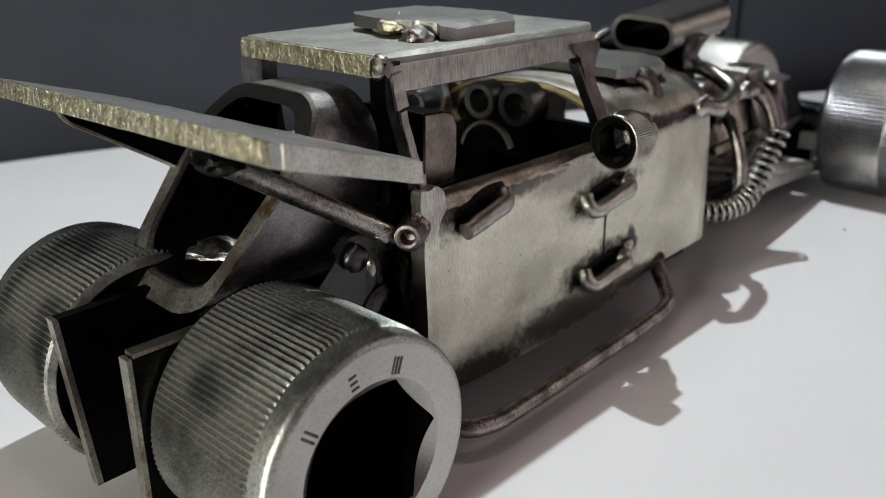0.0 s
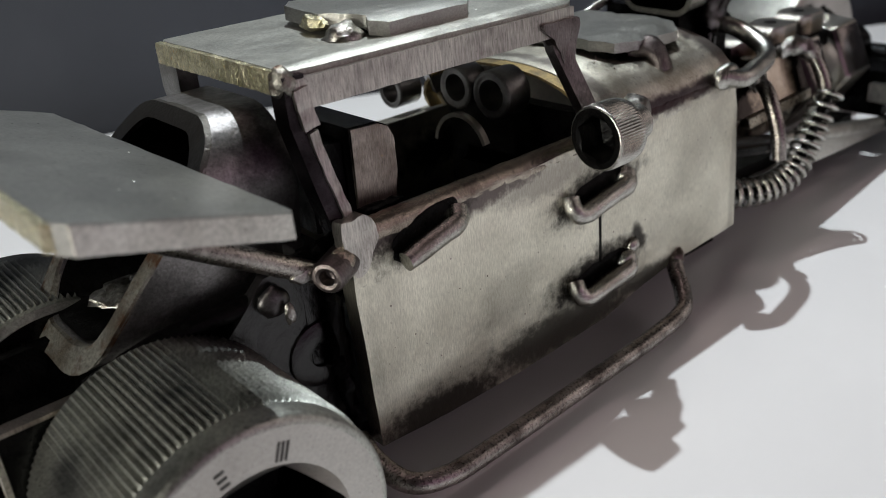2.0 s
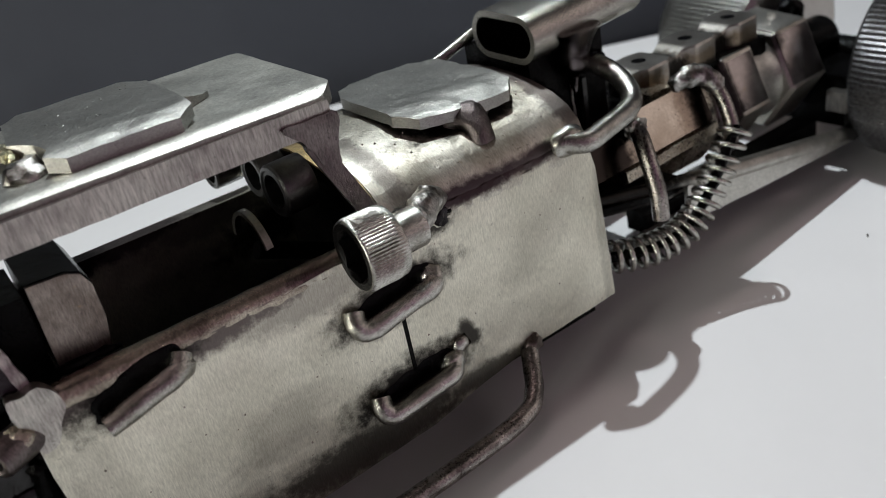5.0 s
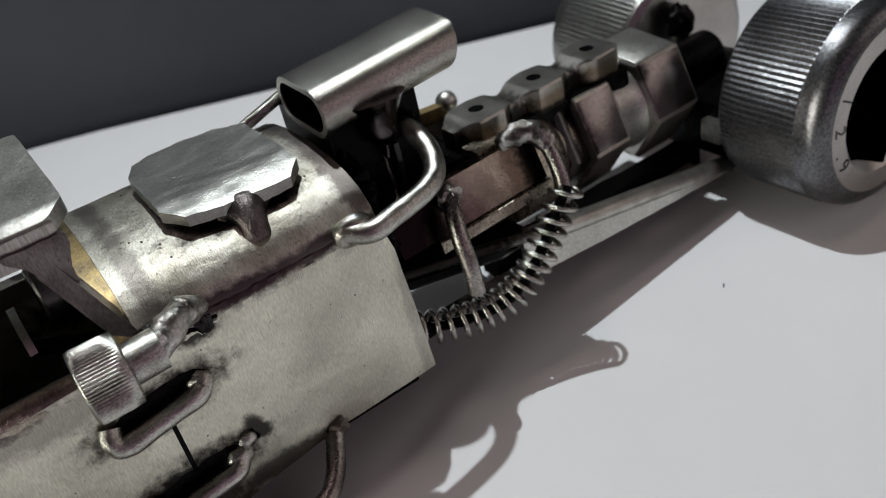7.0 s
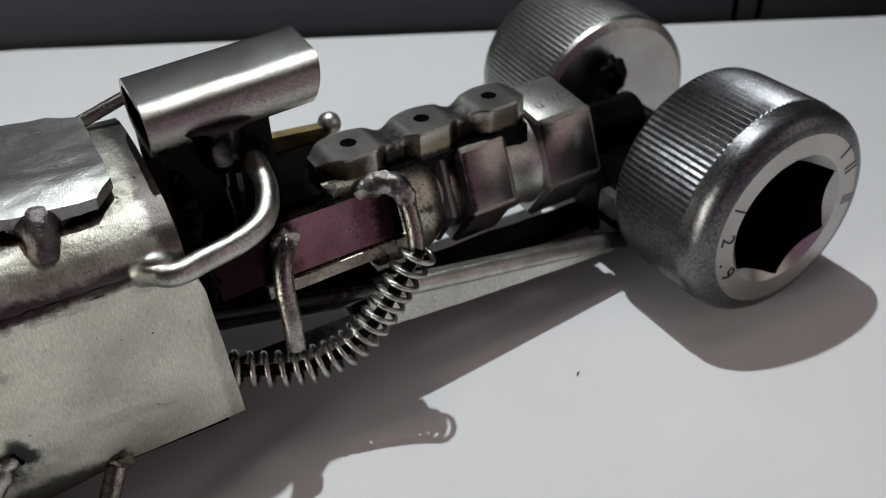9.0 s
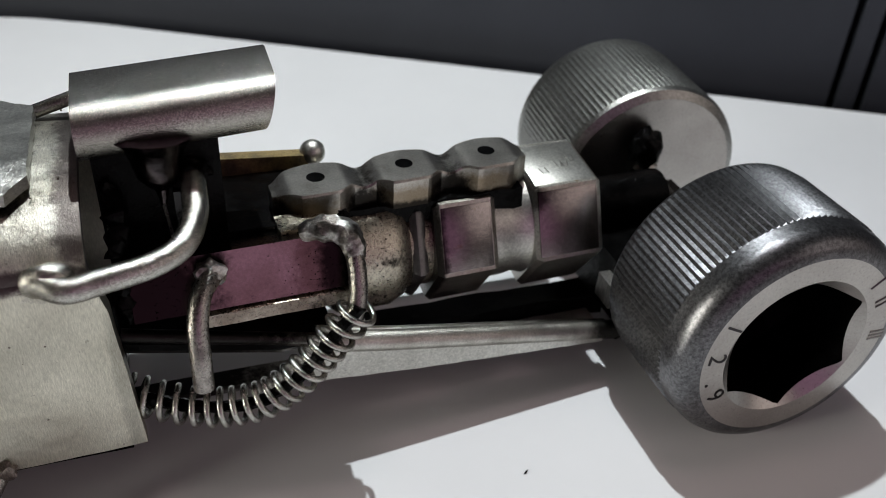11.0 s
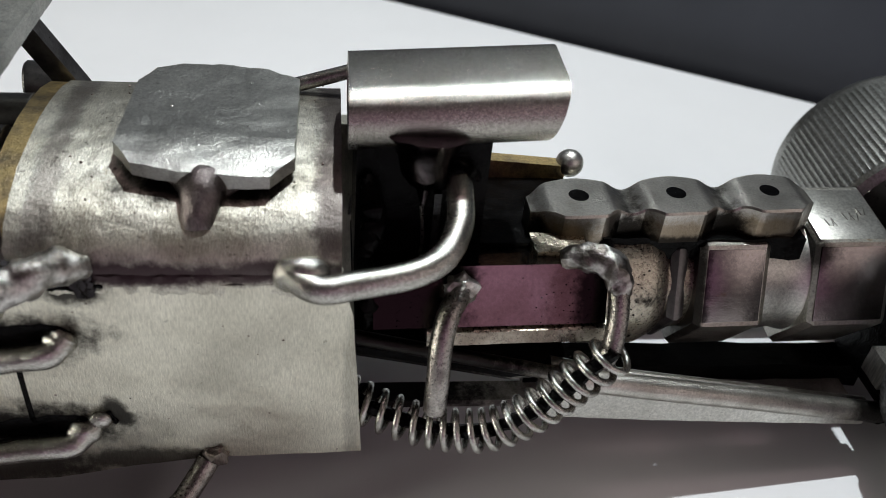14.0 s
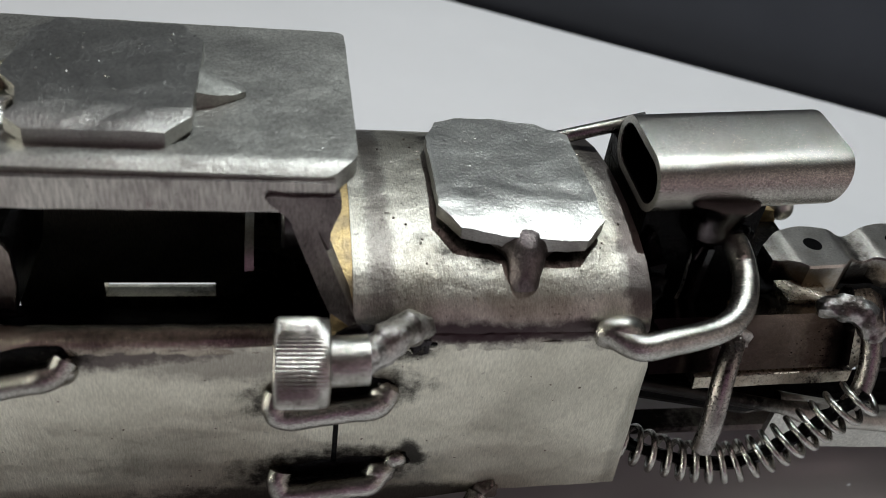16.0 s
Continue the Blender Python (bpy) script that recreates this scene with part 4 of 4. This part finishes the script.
for i in range(0, len(line)):
    s = i / (len(line) - 1)
    t = (line[min(i + 1, len(line) - 1)] - line[max(i - 1, 0)]).normalized()
    s1 = (side_v - t * side_v.dot(t)).normalized()
    s2 = t.cross(s1)
    a = 2 * math.pi * turns * s
    coil.append(line[i] + (s1 * math.cos(a) + s2 * math.sin(a)) * rad)
part("spring_core", roughen(tube(line[::6], 0.85, 8), 0.35, 0.9), SOOT_SHADE, car, "black lumpy rod inside the spring")
part("coil_spring", tube(coil, 0.43, 8), ROD, car, "bright open coil spring", 60)

# fittings along the engine: the row leans four degrees

def axis_at(x):
    return (x, 19.0 + (x - 120) * 0.04, 21.6)


NUT_TURN = math.radians(6)


def facet(nut, x0, x1, side, corner, mat, name, label):
    """A thin skin that puts light or reflection into the colour of one flat of a nut; corner: the number of its first
    corner.
    """
    bm = bmesh.new()
    a0 = NUT_TURN + corner * math.pi / 3
    mid = a0 + math.pi / 6
    rows = []
    for lift in (-0.3, 0.05):
        for x in (x0, x1):
            c = axis_at(x)
            for f in (-0.45, 0.45):
                r0 = side * math.cos(math.pi / 6) + lift
                rows.append(bm.verts.new((x, c[1] + r0 * math.cos(mid) - f * side * math.sin(mid), c[2] + r0 * math.sin(mid) + f * side * math.cos(mid))))
    bmesh.ops.convex_hull(bm, input=rows)
    return part(name, bevel(bm, 0.1), mat, nut, label)


def hex_nut(x0, x1, side, name, mat, label=""):
    bm = bmesh.new()
    rings = []
    cham = 0.8
    for x, f in ((x0, 0.93), (x0 + cham, 1.0), (x1 - cham, 1.0), (x1, 0.93)):
        c = axis_at(x)
        rings.append([bm.verts.new((x, c[1] + u_ * f, c[2] + v_ * f)) for u_, v_ in hexagon(side, NUT_TURN)])
    for a, c in zip(rings, rings[1:]):
        for k in range(6):
            bm.faces.new((a[k], a[(k + 1) % 6], c[(k + 1) % 6], c[k]))
    bm.faces.new(rings[0])
    bm.faces.new(rings[-1][::-1])
    return part(name, bevel(bm, 0.3, 2, 20), mat, car, label)


def barrel(prof, mat, name, label=""):
    return part(name, lathe([(x - prof[0][0], r) for x, r in prof], axis_at(prof[0][0]), (1, 0.04, 0), 40, close=True), mat, car, label, 40)


fitting = barrel([(92, 7.5), (103, 8.0), (104.5, 9.4), (112, 9.6), (114.2, 8.6), (115.0, 7.6), (119, 7.6)], BARREL, "gear_barrel", "sooty zinc barrel of a pipe fitting")
hex_nut(115.4, 117.6, 9.2, "lock_ring", DARK)
plain_nut = hex_nut(118.6, 128.0, 10.5, "hex_nut", NUT_BODY, "hexagon fitting with worn zinc plate")
barrel([(127.6, 8.3), (130, 8.3), (132, 8.0), (133.6, 8.5), (134.6, 8.7)], ZINC, "neck", "smooth neck between two hexagons")
marked_nut = hex_nut(134.0, 145.0, 10.9, "hex_nut", NUT_BODY, "hexagon fitting with stamped marks")
# Front flats are tinted for a violet reflection, the top flat paled as lit.
for nut, x0, x1, side_ in ((plain_nut, 119.5, 127.1, 10.5), (marked_nut, 134.5, 144.1, 10.9)):
    facet(nut, x0, x1, side_, 2, NUT, "front_facet", "front facet, a violet-brown reflection put into its colour")
facet(marked_nut, 134.4, 144.2, 10.9, 1, ZINC, "top_facet", "worn zinc top facet, paled for the light on it")
flat_r, flat_a = 10.9 * math.cos(math.pi / 6) + 0.06, NUT_TURN + math.pi / 2
for x, f, strokes in ((136.8, 1.6, 3), (139.8, 0.6, 4), (142.2, -0.4, 2)):
    bm = bmesh.new()
    c = axis_at(x)
    for k in range(strokes):
        ends = []
        for step, dx in ((f + 0.7, 0.0), (f - 0.7, 0.4 if k % 2 else -0.2)):
            ends.append((x + 0.5 * k + dx, c[1] + flat_r * math.cos(flat_a) - step * math.sin(flat_a), c[2] + flat_r * math.sin(flat_a) + step * math.cos(flat_a)))
        tube(ends, 0.08, 6, bm)
    part("stamped_stroke", bm, LINK, marked_nut)
part("output_stub", tube([axis_at(144.5), axis_at(160)], 4.2, 24), SOOT_SHADE, car)

# scalloped plate with three holes
def scalloped_plate():
    bm = bmesh.new()
    x0, x1 = 96.8, 134.0
    xs = sorted({x0, x1} | {x0 + (x1 - x0) * i / 74 for i in range(75)})
    top, low = [], []
    for x in xs:
        d = (x - 103.0 + 6.3) % 12.6 - 6.3          # distance from the nearest hole
        yc = 16.7 + (x - 103) * 0.071
        flat = min(1.0, max(0.0, (abs(d) - 2.6) / 2.0))
        near = 4.5 - 1.7 * flat
        far = 4.0 - 1.3 * (0.5 - 0.5 * math.cos(math.pi * min(1.0, abs(d) / 6.3)))
        end = min(x - x0, x1 - x)
        if end < 1.8:
            near *= 0.6 + 0.4 * end / 1.8
            far *= 0.6 + 0.4 * end / 1.8
        z = 34.65 - 1.05 * (0.5 - 0.5 * math.cos(math.pi * min(1.0, max(0.0, abs(d) - 3.4) / 2.9)))
        row_t, row_l = [], []
        for k, f in enumerate((-1, -0.95, -0.6, -0.2, 0, 0.2, 0.6, 0.95, 1)):
            y = yc + (far if f > 0 else near) * f
            row_t.append(bm.verts.new((x, y, z - (0.3 if abs(f) == 1 else 0))))
            row_l.append(bm.verts.new((x, y, z - 4.3)))
        top.append(row_t)
        low.append(row_l)
    n = len(xs) - 1
    for i in range(n):
        for k in range(8):
            bm.faces.new((top[i][k], top[i][k + 1], top[i + 1][k + 1], top[i + 1][k]))
            bm.faces.new((low[i][k], low[i + 1][k], low[i + 1][k + 1], low[i][k + 1]))
        for k in (0, 8):
            bm.faces.new((top[i][k], top[i + 1][k], low[i + 1][k], low[i][k]))
    for i in (0, n):
        for k in range(8):
            bm.faces.new((top[i][k], top[i][k + 1], low[i][k + 1], low[i][k]))
    return bm


sc = part("scalloped_link", scalloped_plate(), LINK, car, "scalloped dark steel link with three drilled holes", 18)
# Nothing is drilled: black discs paint the dark of the holes.
for hx in (103.0, 115.6, 128.2):
    hy = 16.7 + (hx - 103) * 0.071
    part("drilled_hole", lathe([(0, 0.01), (0.03, 1.25), (-0.3, 1.3)], (hx, hy, 34.66), (0, 0, 1), 24), SOOT_SHADE, sc, "black disc for the shade in a drilled hole")
# Added block that closes the gap here with plain black.
part("engine_block", bevel(box(89, 104, 12.5, 27, 20, 30.5), 0.8), SOOT_SHADE, car, "black block between the air box and the barrel")
part("link_post", tube([(118, 16.6, 26), (118, 16.6, 31)], 2.6, 16), POST, car)
# One black bed for the crust and for the shade in the gap.
part("link_bed", worn(bevel(box(97.5, 132.5, 13.6, 22, 27.5, 30.6), 0.8), 1.6, 0.35, 0.5), SOOT_SHADE, car, "black crust and painted gap shade under the link")
part("link_post", tube([(106, 17, 28), (106, 17, 31)], 2.5, 16), SOOT_SHADE, car)

# bar with a ball end
part("lever_bar", bevel(prism([(90, 27.5), (104, 28.5), (104, 32.4), (90, 33.4)], on_xz, 27.0, 29.0), 0.3), BRASSY, car, "yellowed flat lever bar")
part("lever_ball", blob((104.8, 28.2, 32.2), (1.9, 1.9, 1.9), 0.0, 0.02), ZINC, car, "round ball end")

# chassis strip, struts
part("chassis_strip", roughen(bevel(prism([(74, 11.5), (147, 11.5), (147, 15.0), (74, 15.0)], on_xy, 3.6, 4.8), 0.2), 0.03, 1.0), TRAY, car, "flat steel strip under the engine")
skirt = [(98.5, 17.1), (106, 15.6), (126, 11.6), (144, 8.2), (144, 7.3), (126, 8.2), (114.5, 8.9), (102, 9.9), (98.5, 10.2)]
part("strut_skirt", worn(bevel(prism(skirt, on_xz, 3.7, 4.5), 0.2), 1.4, 0.06, 0.6, "xz"), ZINC, car, "pale sheet hanging under the strut, with a sawn edge")
part("strut_rod", tube(curve_points([(76, 5.0, 22.5), (97, 4.1, 18.0), (106, 3.7, 16.0), (126, 4.4, 12.0), (147.0, 5.2, 7.8)], 6), 1.5, 16, taper=lambda q: 0.6 if q < 0.3 else min(1.0, 0.6 + (q - 0.3) * 4)), STRUT, car, "long grey round strut, black towards the body")
part("strut_rod", tube([(76, 32.0, 22.5), (110, 33.4, 15.2), (147.0, 31.8, 7.8)], 1.5, 16), ROD_DARK, car)
part("thin_rod", tube(curve_points([(100, 6.4, 16.4), (110, 6.0, 14.4), (128, 6.6, 10.8), (146.0, 7.4, 7.0)], 6), 1.15, 14), STRUT, car, "thinner grey rod beside the strut")
part("strut_tip", blob((147.2, 5.2, 7.8), (1.8, 1.5, 1.5), 8.0, 0.3), SOOT_SHADE, car)
near = [(76, 5.6), (86, 5.2), (95, 4.8), (103, 7.0)]
far = [(76, 31.0), (86, 31.2), (95, 31.5), (103, 31.6)]


def sheet(top, low):
    """A thin sheet that slopes down to the rear axle; top, low: how far its faces lie under the struts' line."""
    bm_ = bmesh.new()
    rows = [[bm_.verts.new((x, y, 20.5 - (x - 76) * 0.19 - d)) for x, y in edge] for edge in (near, far) for d in (top, low)]
    for a, c in ((0, 2), (1, 3), (0, 1), (2, 3)):
        for k in range(3):
            bm_.faces.new((rows[a][k], rows[a][k + 1], rows[c][k + 1], rows[c][k]))
    for k in (0, 3):
        bm_.faces.new((rows[0][k], rows[1][k], rows[3][k], rows[2][k]))
    return bm_


tray_ob = part("under_tray", sheet(0.0, 1.0), SOOT_SHADE, car, "black sheet under the engine")
# Added underside, meant to bounce light onto the strip below.
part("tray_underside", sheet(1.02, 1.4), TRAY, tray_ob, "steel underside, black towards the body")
# Added black bar for the dark under the fittings.
part("sump", worn(bevel(box(100, 150, 14.6, 19.5, 3.6, 7.6), 0.8, 2), 4, 0.4, 0.2), SOOT_SHADE, car, "black bar under the fittings")
part("axle_tab", worn(bevel(box(144.6, 150, 4.8, 9, 12.6, 16.6), 0.4), 1.2, 0.12, 0.6), EDGEBAR, car, "pale worn tab on the axle block")
part("axle_block", bevel(box(146.5, 168, 6.4, 28, 9, 19), 1.0), SOOT_SHADE, car, "black axle block")

# scoop: bent trapezoid sheet, cut on a slant
def scoop():
    outer = round_corners([(13.0, 24.9), (8.9, 26.6), (6.2, 41.0), (7.6, 45.4), (11.4, 48.4), (25.6, 48.4), (29.6, 44.8), (30.8, 41.0), (29.0, 28.6), (24.5, 24.9)], 2.4)
    cy, cz = 18.5, 36.5
    def shrink(y, z, f):
        return cy + (y - cy) * f, cz + (z - cz) * (f if z < cz else f + 0.06)

    inner = [shrink(y, z, 0.81) for y, z in outer]
    bm = bmesh.new()
    rows = []
    for sec in (outer, inner):
        for back in (0, 1):
            rows.append([bm.verts.new(((-3.0 if back else -29.4 + (z - 25.3) * 0.86), y, z)) for y, z in sec])
    n = len(outer)
    f0, b0, f1, b1 = rows
    for a, c in ((f0, b0), (b1, f1), (f1, f0), (b0, b1)):
        for k in range(n):
            bm.faces.new((a[k], a[(k + 1) % n], c[(k + 1) % n], c[k]))
    rim = bmesh.new()
    loops = [[rim.verts.new((-29.4 + (z - 25.3) * 0.86 + d, y, z)) for y, z in sec] for sec in (outer, inner) for d in (-0.5, 0.3)]
    for a, c in ((loops[0], loops[1]), (loops[3], loops[2]), (loops[2], loops[0]), (loops[1], loops[3])):
        for k in range(n):
            rim.faces.new((a[k], a[(k + 1) % n], c[(k + 1) % n], c[k]))
    bmesh.ops.subdivide_edges(rim, edges=rim.edges[:], cuts=1, use_grid_fill=True)
    # The lining's black holds soot and the shade inside the scoop.
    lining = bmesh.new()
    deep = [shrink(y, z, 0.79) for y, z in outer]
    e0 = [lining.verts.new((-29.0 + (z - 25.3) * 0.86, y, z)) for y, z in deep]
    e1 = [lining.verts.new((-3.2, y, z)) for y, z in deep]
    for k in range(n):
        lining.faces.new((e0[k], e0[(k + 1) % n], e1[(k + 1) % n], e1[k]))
    return bm, roughen(roughen(rim, 0.14, 0.35), 0.06, 1.6, 2.0), lining


tub_mesh, rim_mesh, lining_mesh = scoop()
scoop_ob = part("front_scoop", tub_mesh, SCOOP, car, "dark bent-sheet scoop with a rusty slanted rim")
part("scoop_lining", lining_mesh, SOOT_SHADE, scoop_ob, "inside of the scoop, soot and painted shade")
part("scoop_rim", rim_mesh, RIM, scoop_ob, "rust-spotted grey cut rim")
part("scoop_weld", blob((-20.6, 18.6, 29.2), (3.2, 3.4, 0.9), 3.3, 0.5), WELD, scoop_ob, "bright weld lump on the scoop floor")

# wing over the front
def wing_pt(u_, v_, d):
    """u: along x from the front edge, v: across, d: thickness."""
    return (-34.0 + u_, v_, 51.2 - 0.30 * u_ + d - (v_ + 12.5) * 0.028)


wing_outline = [(0, -13.4), (1.2, -14.2), (18.5, -13.2), (19.6, -12.0), (19.6, 49), (18.5, 50), (0, 50)]
wing = part("front_wing", worn(bevel(prism(wing_outline, wing_pt, -2.5, 0.0), 1.1, 4), 2.4, 0.1, 0.3, "xy", 3.0), WING, car, "worn steel plate standing as a front wing")
part("sawn_edge", worn(bevel(prism([(-0.8, -13.4), (0.0, -13.4), (0.0, 49.8), (-0.8, 49.8)], wing_pt, -2.3, -0.05), 0.5, 3), 0.4, 0.11, 1.5, "yz"), EDGE, wing, "yellowed torch-cut edge")
# Lighter metal here carries the lit table's reflection in its tone.
part("sawn_end", worn(bevel(prism([(0.9, -14.45), (18.7, -13.45), (18.7, -12.4), (0.9, -13.4)], wing_pt, -2.4, -0.1), 0.6, 3), 2.0, 0.05, 0.5, "x"), ZINC, wing, "sawn end of the wing, paled for the table's reflection")
part("wing_strut", tube([(-5.0, 2.4, 30.8), (-29.5, 2.6, 45.6)], 1.3, 16), ROD_DARK, wing, "dark round wing strut")
gusset = [(-34.0, 48.4), (-32.2, 46.0), (-29.5, 44.4), (-18.8, 37.8), (-5.0, 29.0), (-5.0, 32.5), (-20, 43.6)]
part("wing_gusset", bevel(prism(gusset, on_xz, 29.2, 31.0), 0.3), SOOT_SHADE, wing, "black gusset plate under the wing")
part("gusset_edge", tube(curve_points([(-33.6, 29.6, 48.0), (-32.2, 29.6, 46.0), (-29.5, 29.6, 44.3), (-18.8, 29.6, 37.7), (-8, 29.6, 30.8)], 5), 0.4, 8), RIM, wing, "pale sawn edge of the gusset")
part("strut_weld", blob((-28.6, 2.8, 45.6), (3.0, 3.2, 1.6), 4.0), SOOT_SHADE, wing)
part("strut_weld", blob((-6.8, 2.2, 31.6), (1.6, 1.2, 1.1), 5.6, 0.3), WELD, wing)
part("peg_weld", blob((-2.7, 0.2, 32.0), (1.8, 1.3, 1.6), 6.6, 0.3), LIP, car)
part("strut_peg", lathe([(1.8, 0.05), (1.6, 0.8), (0.15, 0.95), (0, 1.3), (0.1, 1.7), (0.5, 1.95), (2.6, 2.0), (7, 2.0), (7, 0.1)], (-5.6, -0.9, 31.3), (0.85, 0.5, 0.02), 24), TWILIGHT, car, "hollow peg end at the wing strut foot")

# front rails and axle plates
part("axle_plate", bevel(prism([(-39.5, 3), (-39.2, 25), (-5, 26), (-5, 8), (-30, 3)], on_xz, 6.9, 8.4), 0.3), SOOT_SHADE, car, "black vertical axle plate")
part("axle_plate", bevel(prism([(-39.2, 2.2), (-41.2, 25.8), (-5, 26.5), (-5, 8), (-30, 2.2)], on_xz, 20.4, 21.9), 0.3), SOOT_SHADE, car, "black vertical axle plate")
part("plate_edge", roughen(bevel(box(-40.0, -39.4, 6.8, 8.5, 4, 24.9), 0.2), 0.1, 0.9), RIM, car, "pale sawn plate edge")
part("plate_edge", roughen(bevel(prism([(-39.8, 2.2), (-39.1, 2.2), (-41.1, 25.8), (-41.8, 25.8)], on_xz, 20.3, 22.0), 0.2), 0.1, 0.9), RIM, car, "pale sawn plate edge")
part("plate_edge", bevel(box(-39.2, -28, 6.8, 8.5, 24.9, 25.4), 0.2), BURNT, car)
part("cheek_plate", worn(bevel(prism([(-17, 7), (-17, 24), (-10, 31), (-1.2, 32), (-0.8, 6.5)], on_xz, 5.0, 6.6), 0.6, 3), 1.6, 0.3, 0.25, "xz", 6.0), LACQUER, car, "glossy black cheek plate")
part("washer", lathe([(0, 1.5), (0.4, 1.6), (0.6, 3.2), (0.2, 4.2), (0, 4.3)], (-4.4, 4.9, 19.0), (0, -1, 0), 32), LACQUER, car, "black round washer")
part("round_lug", roughen(blob((-9.6, 4.2, 28.4), (1.9, 1.0, 1.9), 4.4, 0.12), 0.08, 0.6), SCOOP, car, "flat round weld lug")
part("lug_drop", blob((-8.8, 2.5, 27.2), (0.6, 0.5, 1.3), 1.4, 0.3), WELD, car, "bright drop of weld")
part("tie_rod", tube(curve_points([(-30, 7.4, 25.6), (-22, 7.0, 27.6), (-15, 6.6, 28.0), (-9, 6.2, 28.0)], 5), 1.3, 14), SOOT_SHADE, car, "black tie rod")

# soot crusts, which also put the joints' shade into black lumps
def crust(points, r, seed, mat=SOOT_SHADE, name="soot_crust"):
    """A lumpy black run of burnt flux along a joint, darkening its crease as shade would."""
    line_ = curve_points(points, 8)
    bm = tube(line_, r, 10, taper=lambda q: 0.55 + 0.45 * math.sin(math.pi * q) + 0.5 * noise.noise(Vector((q * 9, seed, 0))))
    return part(name, roughen(bm, r * 0.5, 0.9, seed), mat, car)


crust([(44.6, 0.4, 33.6), (47.5, 0.3, 34.0), (51, 0.3, 34.0)], 0.55, 1.0)
crust([(104.4, 7.0, 26.5), (104.8, 8.4, 30), (105.2, 10, 33)], 1.1, 2.0)
crust([(77.5, 5.0, 24.5), (77.3, 4.4, 28), (77.6, 4.6, 32)], 1.0, 3.0)
crust([(76.6, 6, 33.5), (78, 9, 36), (77, 12, 40)], 1.3, 4.0)
crust([(-2.4, 3.0, 10), (-2.8, 3.4, 18), (-2.6, 3.2, 27)], 1.2, 8.0)
crust([(-8, 4.6, 31.5), (-4, 4.0, 32.2), (-1, 3.6, 33.0)], 1.0, 9.0)
crust([(85.2, 11.2, 39.2), (87.0, 10.6, 41.4), (89.0, 11.2, 40.6)], 1.0, 10.0)
crust([(0.4, 3.6, 34.2), (4, 4.4, 34.6), (10, 4.6, 34.4)], 0.6, 11.0)

# spatter: small beads of metal on the panel and the hood
rnd = random.Random(7)
bm = bmesh.new()
for k in range(45):
    x, z = rnd.uniform(0, 76), rnd.uniform(8, 32)
    blob((x, -0.02, z), (rnd.uniform(0.07, 0.17), 0.06, rnd.uniform(0.07, 0.17)), k * 0.7, 0.3, bm, 1)
for k in range(60):
    x, y = rnd.uniform(46, 74), rnd.uniform(4, 30)
    blob((x, y, 40.4 + 2.1 * (1 - abs(y - 18.3) / 18.3) ** 0.5), (0.16, 0.16, 0.16), k * 0.9, 0.3, bm, 1)
tagged(part("weld_spatter", bm, BURNT, car, "tiny beads of weld spatter"), kind="stuff")

def spatter(parent, count, place, size=(0.08, 0.2), mat=PLATE):
    """Beads of weld on a plate; place(a, b) takes two shares from 0 to 1."""
    bm_ = bmesh.new()
    for k_ in range(count):
        r_ = rnd.uniform(*size)
        blob(place(rnd.random(), rnd.random()), (r_, r_, r_ * 0.6), k_ * 0.37, 0.3, bm_, 1)
    return tagged(part("weld_spatter", bm_, mat, parent, "tiny beads of weld spatter"), kind="stuff")


spatter(roof_ob, 90, lambda a, c: (-3.5 + 45 * a, 7.0 + 25 * c, RZ + 1.86))
spatter(hatch, 40, lambda a, c: (11.5 + 14 * a, 12.5 + 13 * c, RZ + 4.26))
spatter(pl, 40, lambda a, c: (53 + 15 * a, 13.5 + 13 * c, 44.46))
spatter(wing, 45, lambda a, c: wing_pt(1.5 + 16 * a, -12 + 60 * c, 0.0), (0.06, 0.15), WING)


def on_bar(a, c):
    """Soot gathers towards both ends of the bar's front."""
    end = 80.5 + 7.5 * a * a if c < 0.45 else 104.0 - 8.0 * a * a
    c = rnd.random() ** 1.4
    return bar_pt(2.9 + 2.9 * c, 25.5 + 6.4 * c, end)


def on_fitting(a, c):
    """Soot on the near side of the barrel, thickest beside the spring's hanger."""
    ang = math.radians(120 + 100 * c)
    x = 104.6 + 7.4 * a ** 1.6
    mid = axis_at(x)
    return (x, mid[1] + 9.55 * math.cos(ang), mid[2] + 9.55 * math.sin(ang))


spatter(bar_ob, 180, on_bar, (0.04, 0.13), SOOT_SHADE)
spatter(fitting, 150, on_fitting, (0.05, 0.18), SOOT_SHADE)

# a crumb on the table
tagged(link("metal_chip", roughen(tube([(125.3, -11.7, 0.1), (125.7, -11.4, 0.12), (125.9, -11.2, 0.1)], 0.12, 8), 0.05, 2.0), SOOT_SHADE), "tiny dark metal chip lying on the table", "chip")
